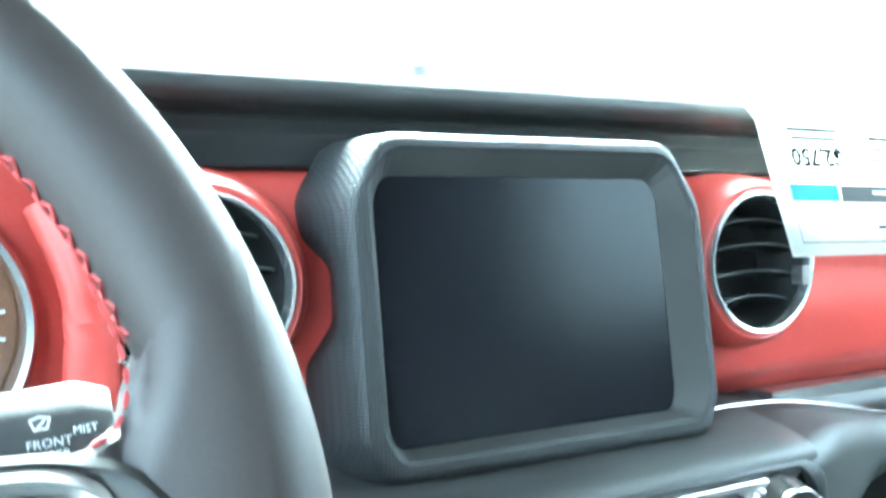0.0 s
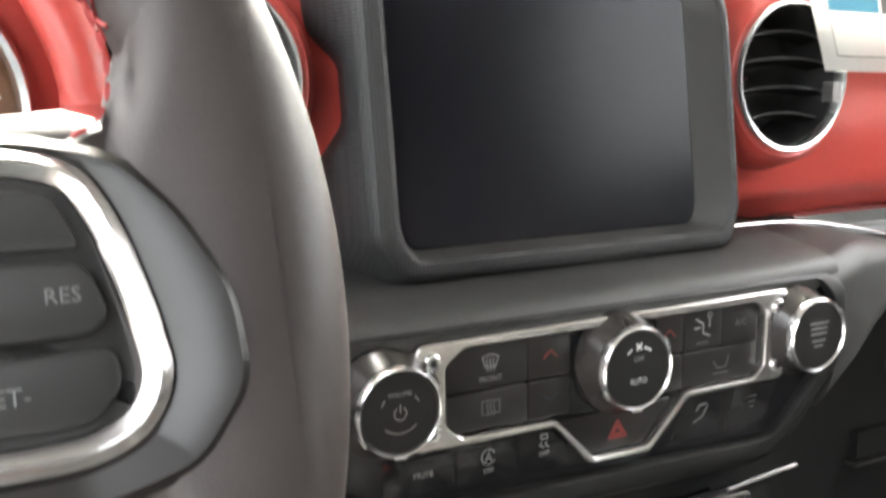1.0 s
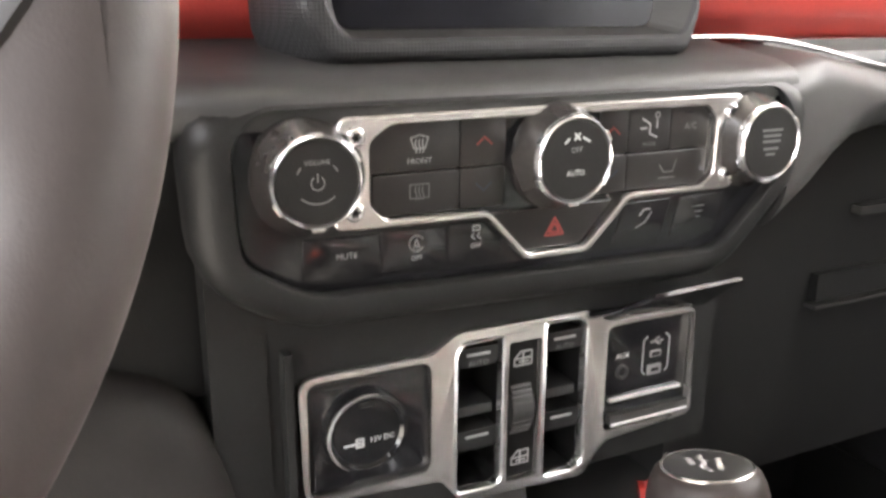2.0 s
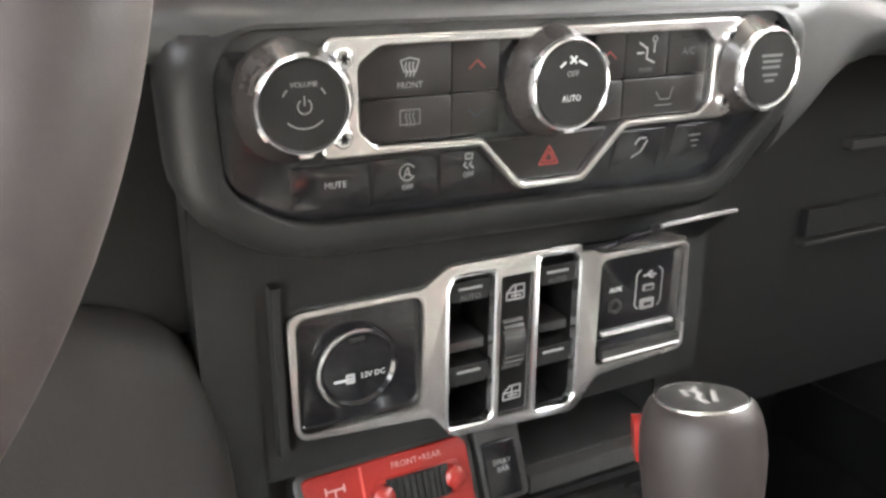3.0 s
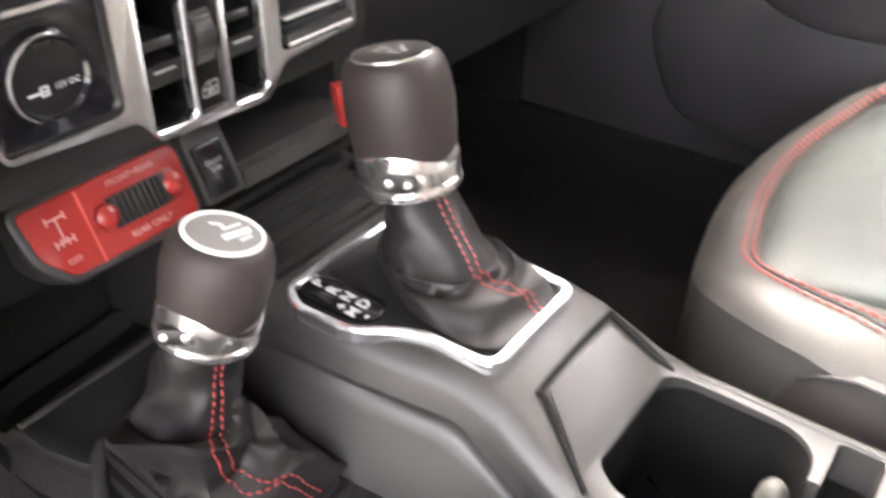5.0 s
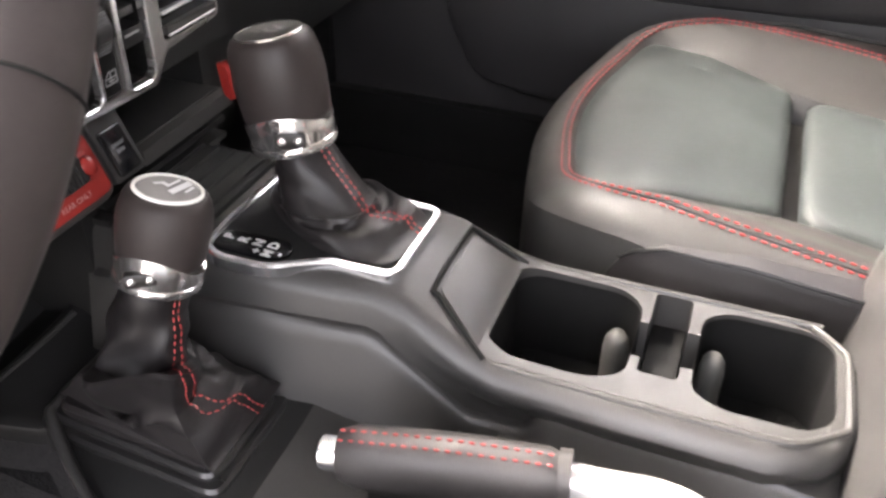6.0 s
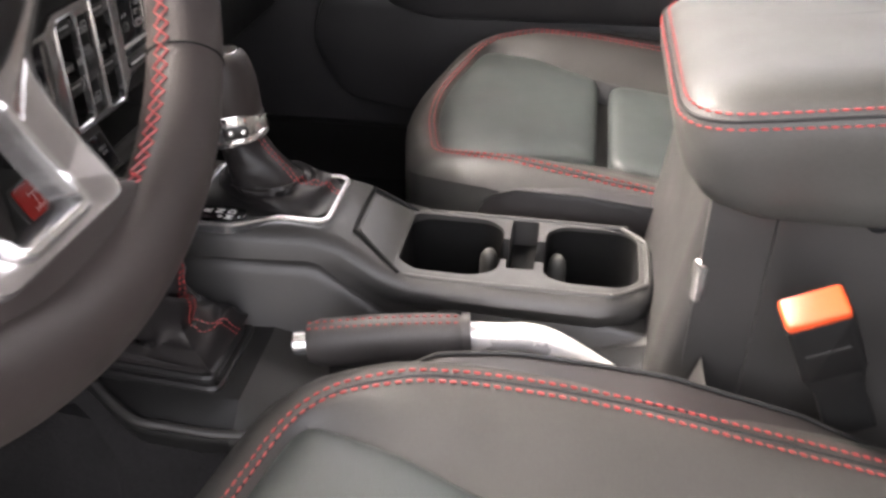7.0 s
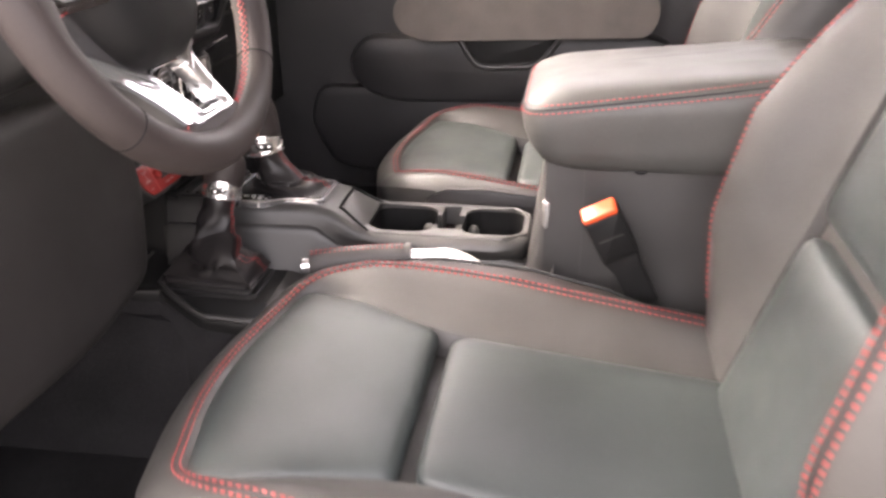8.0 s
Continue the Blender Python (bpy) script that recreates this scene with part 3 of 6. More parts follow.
sh = sheet_patch(0, 0.27, 0, 0.16, 0)
bmesh.ops.solidify(sh, geom=sh.faces[:], thickness=0.0006)
part("sheet", sh, SHEET, paper)
part("bar", sheet_patch(0.014, 0.060, 0.040, 0.0525, 0.0006, 8, 2), PAPER_BLUE, paper, "blue printed bar")
part("bar", sheet_patch(0.062, 0.20, 0.0395, 0.052, 0.0006, 12, 2), PAPER_GREY, paper, "grey printed bar")
fw = Frame(sheet(0.044, 0.072) + pf.n * 0.0024, sheet(0.08, 0.072) - sheet(0.01, 0.072), sheet(0.044, 0.082) - sheet(0.044, 0.062))
part("figure", words("$2,750", fw, 0, 0, 0.0175, 0.0006, turn=math.pi, bold=0.0007), INK, paper, "printed price", False)
for k, (u, v, w) in enumerate(((0.046, 0.059, 0.03), (0.046, 0.084, 0.04), (0.046, 0.090, 0.045), (0.12, 0.046, 0.05), (0.13, 0.07, 0.06), (0.13, 0.078, 0.05), (0.13, 0.086, 0.06), (0.12, 0.02, 0.05))):
    part("text_line", sheet_patch(u - w / 2, u + w / 2, v, v + 0.0022, 0.0008, 6, 1), PAPER if k == 3 else INK, paper)
part("outline", strokes(Frame(sheet(0, 0) + pf.n * 0.001, pf.u, pf.v), [[(0.012, 0.010), (0.2, 0.010)], [(0.012, 0.1), (0.2, 0.1)], [(0.012, 0.010), (0.012, 0.1)]], 0.0008, 0.0012), PAPER_GREY, paper)


def gauge(x):
    q = thing("gauge", (x, 0.45, 0.68), "round instrument with a brown face and a chrome ring", "gauge", "instrument cluster gauges")
    fr = Frame((x, 0.452, 0.745))
    part("ring", lathe(fr, [(0.066, -0.03), (0.066, 0.004), (0.064, 0.008), (0.061, 0.007), (0.059, -0.02)], 56, cap=False), CHROME, q, "chrome ring")
    part("dial", lathe(fr, [(0.06, -0.022), (0.05, -0.019), (0.001, -0.019)], 48, cap=False), FACE, q, "brown dial face")
    marks = []
    for k in range(21):
        a = -50 + 280 * k / 20
        r1 = 0.046 if k % 5 else 0.042
        marks.append([(r1 * math.cos(radians(a)), r1 * math.sin(radians(a))), (0.053 * math.cos(radians(a)), 0.053 * math.sin(radians(a)))])
    part("scale", strokes(fr, marks, 0.0016, -0.0175), MARK, q, "pale scale marks", False)
    part("needle", strokes(fr, [[(0, 0), (-0.03, -0.03)]], 0.003, -0.0165), MARK_RED, q, "red needle", False)
    return q


gauge(-0.322)
gauge(-0.53)
clus = thing("instrument_cluster", (-0.426, 0.46, 0.66), "red instrument surround behind the steering wheel", "instrument cluster")
cf = Frame((-0.426, 0.456, 0.745))
part("surround", carve(slab(cf, rounded([(-0.20, -0.09), (0.185, -0.085), (0.195, -0.03), (0.18, 0.07), (0.10, 0.10), (-0.12, 0.10), (-0.20, 0.06)], 0.03), -0.05, 0.0, 0.012),
                       [lathe(Frame((-0.322, 0.456, 0.745)), [(0.064, -0.03), (0.064, 0.03)], 48), lathe(Frame((-0.53, 0.456, 0.745)), [(0.064, -0.03), (0.064, 0.03)], 48)]), RED, clus)
part("hood", tube(smooth_path([(-0.64, 0.44, 0.80), (-0.60, 0.43, 0.85), (-0.43, 0.425, 0.865), (-0.27, 0.43, 0.85), (-0.235, 0.445, 0.80)]), 0.018, 12), PAD, clus, "black padded hood")
part("flute", tube(smooth_path([(-0.25, 0.445, 0.80), (-0.236, 0.438, 0.76), (-0.236, 0.44, 0.71)]), 0.012, 10), RED, clus, "red moulded rib")
sb = thing("start_button", (-0.225, 0.45, 0.74), "round start button with a bright ring", "button")
part("ring", lathe(Frame((-0.2255, 0.452, 0.755)), [(0.017, -0.012), (0.017, 0.002), (0.0155, 0.004), (0.014, 0.001)], 32, cap=False), CHROME, sb)
part("cap", lathe(Frame((-0.2255, 0.452, 0.755)), [(0.0145, -0.012), (0.0145, 0.0), (0.012, 0.002), (0.001, 0.0022)], 32), GLOSS, sb)

# ---------- centre stack ----------
stack = thing("centre_stack", (0, 0.42, 0.3), "black moulded centre stack below the ledge", "centre stack")
sf = Frame((0, 0.372, 0.60))  # plane of the climate panel
pod = [(-0.158, -0.022), (-0.128, -0.040), (0.108, -0.046), (0.152, -0.002), (0.152, 0.030), (0.143, 0.042), (-0.147, 0.042), (-0.160, 0.030)]
podr = rounded(pod, 0.012, 4)
outer = inset(podr, -0.024)


def pod_ring(grow, low, high):
    """One ring of the soft rim round the climate panel: low at the sides and foot, high along the top edge."""
    out = []
    for (a, c), (a0, c0) in zip(inset(podr, -grow), podr):
        w = min(1.0, max(0.0, (c0 - 0.028) / 0.013))
        w = w * w * (3 - 2 * w)
        c = c * (1 - w) + min(c, c0 + 0.45 * grow) * w
        out.append(sf(a, c, low * (1 - w) + high * w))
    return out


part("pod_rim", rings([pod_ring(*q) for q in ((0.014, -0.06, -0.06), (0.0185, -0.030, -0.045), (0.0190, -0.018, -0.036), (0.0180, -0.010, -0.028), (0.0155, -0.0045, -0.020), (0.0125, -0.0015, -0.012), (0.0095, 0.0002, -0.006), (0.0045, 0.0012, -0.003), (0.0012, 0.0010, -0.002), (0.0002, -0.0004, -0.003), (0.0, -0.003, -0.004), (0.0, -0.012, -0.012))], cap0=False, cap1=False), DARK, stack, "raised black rim")
part("pod_back", slab(sf, podr, -0.06, -0.0050, 0.001), GLOSS, stack, "gloss black panel")
part("throat", box(-0.1425, 0.140, 0.40, 0.60, 0.535, 0.64, 0.008, 3), DARK, stack)
part("mid_body", carve(box(-0.1425, 0.138, 0.4015, 0.56, 0.418, 0.545, 0.006, 3), [box(x0, x1, 0.36, 0.4415, 0.4222, 0.5150, 0) for x0, x1 in ((-0.0427, -0.0153), (0.0123, 0.0397))]), DARK, stack)
part("lower_body", carve(box(-0.1425, 0.138, 0.424, 0.56, 0.24, 0.42, 0.006, 3), [box(0.016, 0.128, 0.35, 0.50, 0.372, 0.414, 0.0), box(-0.20, -0.030, 0.35, 0.508, 0.10, 0.352, 0.0)]), DARK, stack)
part("pocket_lip", box(0.016, 0.13, 0.400, 0.426, 0.362, 0.374, 0.003), TRIM, stack, "lip of a small pocket")
part("pocket_mat", box(0.021, 0.127, 0.41, 0.495, 0.3721, 0.375, 0.001), BUTTON, stack)
for z in (0.345, 0.33, 0.315):
    part("rib", box(-0.02, 0.13, 0.41, 0.426, z, z + 0.005, 0.002), DARK, stack)
part("side_strip", box(-0.1365, -0.1325, 0.393, 0.405, 0.435, 0.525, 0.0015), DARK, stack)

# climate control panel
hv = thing("climate_panel", (0, 0.38, 0.56), "gloss black climate panel with a silver frame and buttons", "control panel")
fo = [(-0.116, -0.0115), (-0.0405, -0.0125), (-0.0185, -0.0365), (0.0185, -0.0365), (0.0435, -0.0115), (0.108, -0.0115), (0.116, -0.006), (0.116, 0.036), (0.112, 0.0395), (-0.113, 0.0385), (-0.117, 0.03), (-0.117, -0.006)]
fi = [(-0.0925, -0.0085), (-0.0390, -0.0095), (-0.0170, -0.0335), (0.0170, -0.0335), (0.0420, -0.0085), (0.0900, -0.0085), (0.0975, -0.002), (0.0975, 0.027), (0.0900, 0.0345), (-0.0900, 0.0345), (-0.1000, 0.027), (-0.1000, -0.001)]
part("frame", band(sf, rounded(fo, 0.003, 3), rounded(fi, 0.003, 3), -0.009, 0.0012, 0.0008), SATIN, hv, "satin silver frame")


def key(name, poly, c=0.0, mat=KEY, label=""):
    return part(name, slab(sf, rounded(inset(poly, -0.0006), 0.0012, 2), -0.009, c - 0.0035, 0.0006), mat, hv, label)


key("front_defrost_key", rect(-0.098, -0.0545, 0.0125, 0.034))
key("driver_temp_key", rect(-0.053, -0.03, 0.0125, 0.034))
key("rear_defrost_key", rect(-0.097, -0.0545, -0.0075, 0.0105))
key("driver_temp_down_key", rect(-0.053, -0.03, -0.0075, 0.0105))
key("passenger_temp_key", rect(0.026, 0.042, 0.0125, 0.034))
key("passenger_temp_down_key", rect(0.026, 0.042, -0.0075, 0.0105))
key("mode_key", rect(0.0435, 0.069, 0.0125, 0.034))
key("cooling_key", rect(0.0705, 0.095, 0.0125, 0.034))
key("seat_heat_key", rect(0.0435, 0.095, -0.0075, 0.0105))
key("hazard_key", [(-0.016, -0.032), (0.016, -0.032), (0.034, -0.012), (-0.036, -0.012)])
for x0, x1 in ((-0.13, -0.094), (-0.092, -0.06), (-0.058, -0.030)):
    key("switch_key", [(x0, -0.034), (x1, -0.035), (x1, -0.0165), (x0, -0.0155)], -0.001, GLOSS)
for x0, x1 in ((0.038, 0.074), (0.076, 0.112)):
    key("switch_key", [(x0, -0.036), (x1 - 0.006, -0.037), (x1, -0.0155), (x0 + 0.006, -0.0155)], -0.001, GLOSS)
ic = Frame((0, 0.3755, 0.60))


def windscreen_icon(cx, cy, front=True):
    L = []
    if front:
        L.append([(cx - 0.0055, cy + 0.004), (cx, cy + 0.0055), (cx + 0.0055, cy + 0.004), (cx + 0.0035, cy - 0.002), (cx - 0.0035, cy - 0.002), (cx - 0.0055, cy + 0.004)])
    else:
        L.append([(cx - 0.006, cy + 0.0045), (cx + 0.006, cy + 0.0045), (cx + 0.006, cy - 0.0035), (cx - 0.006, cy - 0.0035), (cx - 0.006, cy + 0.0045)])
    for k in (-1, 0, 1):
        L.append([(cx + k * 0.0022, cy - 0.0045), (cx + k * 0.0022 + 0.0006, cy - 0.002), (cx + k * 0.0022 - 0.0006, cy + 0.0005), (cx + k * 0.0022, cy + 0.003)])
    return [[(cx + (a - cx) * 0.8, cy + (b - cy) * 0.8) for a, b in ln] for ln in L]


part("icon", strokes(ic, windscreen_icon(-0.0745, 0.024), 0.00065, 0.0003), MARK_DIM, hv, "", False)
part("lettering", words("FRONT", ic, -0.0745, 0.0165, 0.0038, 0.0003), MARK_DIM, hv, "", False)
part("icon", strokes(ic, windscreen_icon(-0.0745, 0.0022, False), 0.00055, 0.0003), MARK_GREY, hv, "", False)
for x, c in ((-0.041, 1), (0.033, 1)):
    part("arrow", strokes(ic, [[(x - 0.004, 0.022), (x, 0.0255), (x + 0.004, 0.022)]], 0.0009, 0.0003), MARK_RED, hv, "red up arrow", False)
    part("arrow", strokes(ic, [[(x - 0.004, 0.0035), (x, 0.0), (x + 0.004, 0.0035)]], 0.0009, 0.0003), MARK_BLUE, hv, "blue down arrow", False)
part("icon", strokes(ic, [[(0.051, 0.029), (0.056, 0.026), (0.056, 0.021), (0.061, 0.019)], [(0.0605, 0.029), (0.0605, 0.024)], [(0.05, 0.024), (0.054, 0.024)], arc(0.0605, 0.0305, 0.0014, 0, 360, 8)], 0.0009, 0.0003), MARK_DIM, hv, "", False)
part("lettering", words("MODE", ic, 0.056, 0.0155, 0.003, 0.0003), MARK_GREY, hv, "", False)
part("lettering", words("A/C", ic, 0.083, 0.0235, 0.005, 0.0003), MARK_GREY, hv, "", False)
part("lamp", slab(ic, rect(0.079, 0.084, 0.0305, 0.0315), 0, 0.0005, 0), DARK, hv, "", False)
part("icon", strokes(ic, [[(0.064, 0.004), (0.067, 0.0), (0.073, 0.0), (0.075, 0.006)], [(0.064, -0.003), (0.075, -0.003)]], 0.00065, 0.0003), MARK_GREY, hv, "", False)
part("hazard_triangle", strokes(ic, [[(-0.0055, -0.0265), (0.0055, -0.0265), (0, -0.0175), (-0.0055, -0.0265)], [(-0.003, -0.025), (0.003, -0.025), (0, -0.0202), (-0.003, -0.025)]], 0.0010, 0.0004), MARK_RED, hv, "red hazard triangle", False)
part("lettering", words("MUTE", ic, -0.110, -0.0245, 0.0040, -0.0006), MARK_DIM, hv, "", False)
part("icon", strokes(ic, [arc(-0.0755, -0.0225, 0.0038, 30, 330), [(-0.0772, -0.0248), (-0.0755, -0.0203), (-0.0738, -0.0248)], [(-0.0767, -0.0235), (-0.0743, -0.0235)]], 0.00055, -0.0006), MARK_DIM, hv, "", False)
part("lettering", words("OFF", ic, -0.0755, -0.0295, 0.0034, -0.0006), MARK_DIM, hv, "", False)
part("icon", strokes(ic, [[(-0.0458, -0.0172), (-0.0422, -0.0172), (-0.0422, -0.0195), (-0.0458, -0.0195), (-0.0458, -0.0172)], [(-0.0455, -0.021), (-0.0465, -0.0225), (-0.0445, -0.024)], [(-0.0425, -0.021), (-0.0435, -0.0225), (-0.0415, -0.024)]], 0.0006, -0.0006), MARK_DIM, hv, "", False)
part("lettering", words("OFF", ic, -0.044, -0.0272, 0.0034, -0.0006), MARK_DIM, hv, "", False)
part("icon", strokes(ic, [[(0.052, -0.029), (0.058, -0.0265), (0.062, -0.021)], [(0.054, -0.0225), (0.0565, -0.0195), (0.061, -0.0195)]], 0.00065, -0.0006), MARK_DIM, hv, "", False)
part("icon", strokes(ic, [[(0.090, -0.021), (0.098, -0.021)], [(0.092, -0.024), (0.097, -0.024)], [(0.093, -0.027), (0.096, -0.027)]], 0.00065, -0.0006), MARK_GREY, hv, "", False)
for x, z in ((-0.107, 0.030), (-0.108, -0.003), (0.1065, 0.030), (0.1065, -0.003)):
    f2 = Frame((x, 0.372, 0.60 + z))
    sc = part("screw", lathe(f2, [(0.0044, 0.0), (0.0044, 0.0022), (0.0036, 0.003), (0.0012, 0.0026), (0.0005, 0.0018)], 20), CHROME, hv, "star-socket screw")
    part("socket", strokes(f2, [[(-0.002, 0), (0.002, 0)], [(-0.001, -0.0018), (0.001, 0.0018)], [(0.001, -0.0018), (-0.001, 0.0018)]], 0.0008, 0.0031), DARK, sc, "", False)


def knob(x, r=0.0215, big=0.028, label="", z=0.0140):
    k = thing("rotary_knob", (x, 0.36, 0.585), label, "knob", "climate knobs")
    fr = Frame((x, 0.372, 0.60 + z))
    loops = []
    prof = [(big, -0.012), (big, -0.004), (big * 0.97, 0.001), (r * 1.06, 0.009), (r * 1.04, 0.012)]
    for rr, h in prof:
        lp = []
        for a in range(72):
            th = 2 * math.pi * a / 72
            lobe = 1 + (0.035 * math.copysign(abs(math.cos(3 * th)) ** 0.4, math.cos(3 * th)) if h < 0.005 else 0.0)
            lp.append(fr(rr * lobe * math.cos(th), rr * lobe * math.sin(th), h))
        loops.append(lp)
    part("body", rings(loops), KNOB, k, "gloss black lobed body")
    for a in range(6):
        th = radians(30 + 60 * a)
        tooth = Frame(fr(r * 1.07 * math.cos(th), r * 1.07 * math.sin(th), 0.0095), (-math.sin(th), 0, math.cos(th)), (math.cos(th), 0, math.sin(th)))
        part("tooth", slab(tooth, rounded(rect(-0.0030, 0.0030, -0.0018, 0.0006), 0.0006, 2), -0.0030, 0.0012, 0.0005), CHROME, k, "bright tooth of the ring")
    part("ring", lathe(fr, [(r * 1.06, 0.009), (r * 1.05, 0.0125), (r * 1.01, 0.0136), (r * 0.97, 0.0125), (r * 0.95, 0.010)], 48, cap=False), CHROME, k, "chrome ring")
    part("cap", lathe(fr, [(r * 0.965, 0.009), (r * 0.955, 0.0123), (r * 0.93, 0.0127), (0.001, 0.0127)], 40), MATT, k)
    return k, Frame((x, 0.372 - 0.0128, 0.60 + z))


k1, f1 = knob(-0.128, 0.0190, 0.0255, "black volume knob with a chrome ring and power mark")
part("lettering", words("VOLUME", f1, 0, 0.0086, 0.0029, 0.0002), MARK_DIM, k1, "", False)
part("icon", strokes(f1, [arc(0, 0.0, 0.0029, 125, 415, 14), [(0, 0.0005), (0, 0.0040)], arc(0, 0.002, 0.0108, 228, 312, 10), arc(0, 0.0, 0.0098, 136, 152, 4), arc(0, 0.0, 0.0098, 28, 44, 4)], 0.0005, 0.0002), MARK_DIM, k1, "", False)
k2, f2_ = knob(0.0, 0.0203, 0.0265, "black fan knob with a chrome ring, marked off and auto")
part("lettering", words("OFF", f2_, 0, 0.0050, 0.0038, 0.0002), MARK_DIM, k2, "", False)
part("lettering", words("AUTO", f2_, 0, -0.0062, 0.0041, 0.0002, squeeze=0.9), MARK, k2, "", False)
part("icon", strokes(f2_, [[(-0.0068, 0.0085), (-0.0045, 0.0105)], [(0.0032, 0.0108), (0.0072, 0.0088)], [(-0.0015, 0.0100), (0.0015, 0.0128)], [(-0.0015, 0.0128), (0.0015, 0.0100)]], 0.0010, 0.0002), MARK, k2, "", False)
part("split_line", strokes(f2_, [[(-0.0195, -0.0005), (0.0195, -0.0005)]], 0.0006, 0.0002), DARK, k2, "", False)
k3, f3 = knob(0.1255, 0.0198, 0.0262, "black tuning knob with a chrome ring")
part("icon", strokes(f3, [[(-0.006, 0.004), (0.006, 0.004)], [(-0.006, 0.001), (0.006, 0.001)], [(-0.005, -0.003), (0.005, -0.003)], [(-0.003, -0.006), (0.003, -0.006)], [(-0.007, 0.007), (0.007, 0.007)]], 0.0014, 0.0002), MARK_GREY, k3, "", False)

# window switch panel
wp = thing("switch_panel", (0, 0.40, 0.42), "black panel of window switches and sockets in a silver frame", "control panel")
wf = Frame((0, 0.3975, 0.0))
wo = [(-0.128, 0.4395), (-0.0515, 0.4345), (-0.0395, 0.4185), (0.0415, 0.4145), (0.0565, 0.4335), (0.1225, 0.4385), (0.1195, 0.5095), (0.0555, 0.5105), (0.0395, 0.5195), (-0.0425, 0.5195), (-0.0575, 0.5095), (-0.1295, 0.5095)]
holes = [rect(-0.1252, -0.0575, 0.4425, 0.5065), [(-0.0435, 0.4245), (-0.0190, 0.4235), (-0.0145, 0.4275), (-0.0145, 0.5135), (-0.0395, 0.5135), (-0.0435, 0.508)],
         [(0.0125, 0.4215), (0.035, 0.4205), (0.0405, 0.426), (0.0395, 0.512), (0.034, 0.5165), (0.0115, 0.5165)], rect(-0.011, 0.0095, 0.4235, 0.5085), rect(0.0545, 0.1195, 0.4405, 0.5070)]
plate = slab(wf, rounded(wo, [0.010] + [0.004] * 4 + [0.006, 0.006] + [0.004] * 4 + [0.010], 5), -0.006, 0.0012, 0.0012)
part("frame", carve(plate, [slab(wf, rounded(h, r_, 5), -0.02, 0.02, 0) for h, r_ in zip(holes, (0.0075, 0.004, 0.004, 0.002, 0.005))]), SATIN, wp, "satin silver frame")
# walls and backs of the wells are blackened to hold the shade inside
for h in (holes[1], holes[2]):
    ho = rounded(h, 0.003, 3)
    part("well_wall", band(wf, inset(ho, -0.0004), inset(ho, 0.0008), -0.036, -0.004, 0.0002), LINER, wp, "wall of a switch well, blackened for the shade inside")
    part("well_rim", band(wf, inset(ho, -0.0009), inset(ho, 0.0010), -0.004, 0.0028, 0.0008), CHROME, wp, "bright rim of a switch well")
part("socket_plate", slab(wf, rounded(rect(-0.1250, -0.0577, 0.443, 0.506), 0.0072, 5), -0.02, -0.0015, 0.002), GLOSS, wp, "gloss black socket plate")
cf2 = Frame((-0.0948, 0.3975, 0.4755))
cp = part("socket_cap", lathe(cf2, [(0.0225, -0.004), (0.0225, 0.003), (0.0215, 0.005), (0.0195, 0.0055), (0.018, 0.0035), (0.001, 0.0035)], 44), GLOSS, wp, "round power socket cap")
# the glint on the cap's left edge, modelled as a bright tapering arc
part("cap_glint", tube([cf2(0.0212 * math.cos(a), 0.0212 * math.sin(a), 0.0052) for a in np.linspace(radians(70), radians(240), 30)], lambda t: 0.0003 + 0.0010 * math.sin(math.pi * t) ** 0.6, 8, up=(0, 1, 0)), POLISH, cp, "bright arc modelled as the glint on the cap's edge")
part("lettering", words("12V DC", cf2, 0.0078, -0.0045, 0.0041, 0.0039), MARK, cp, "", False)
part("icon", strokes(cf2, [[(-0.0125, -0.0053), (-0.006, -0.0053)], [(-0.006, -0.007), (-0.006, -0.003), (-0.0025, -0.003), (-0.0025, -0.007), (-0.006, -0.007)], [(-0.006, -0.0051), (-0.0025, -0.0051)]], 0.0012, 0.0039), MARK, cp, "", False)
part("cap_notch", slab(cf2, rect(-0.004, 0.004, 0.0145, 0.017), 0.003, 0.0042, 0.0003), DARK, cp)
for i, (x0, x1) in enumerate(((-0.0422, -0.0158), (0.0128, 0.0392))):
    part("well", slab(wf, rect(x0, x1, 0.423, 0.514), -0.042, -0.035, 0), LINER, wp, "back of a switch well, blackened for the shade inside", False)
    part("ledge", slab(wf, rect(x0 + 0.0004, x1 - 0.0004, 0.4655, 0.4720), -0.035, -0.006, 0.002), BUTTON, wp, "ledge between two rockers")
    for z0, z1, nm in ((0.4890, 0.5085, "front"), (0.4395, 0.4600, "rear")):
        prof_ = ((z0 + 0.004, -0.034), (z0 + 0.004, -0.014), (z0 + 0.0075, -0.0035), (z1 - 0.006, -0.001), (z1, -0.0015), (z1, -0.034))
        b = rings([[wf(x0 + 0.001, z, c) for z, c in prof_], [wf(x1 - 0.001, z, c) for z, c in prof_]])
        sw = part("window_rocker", soften(b, 0.001), DARK, wp, "black window rocker")
        xc = (x0 + x1) / 2
        part("mark", slab(wf, rect(xc - 0.007, xc + 0.007, z1 - 0.0043, z1 - 0.0031), -0.0012, -0.0004, 0), MARK_DIM, sw, "", False)
        if nm == "front":
            part("lettering", words("AUTO", wf, xc, z1 - 0.0088, 0.0045, -0.0006), MARK_GREY, sw, "", False)
part("mid_plate", slab(wf, rect(-0.0105, 0.009, 0.424, 0.508), -0.012, -0.003, 0.001), LINER, wp)
lm = Frame((-0.001, 0.3975, 0.466))
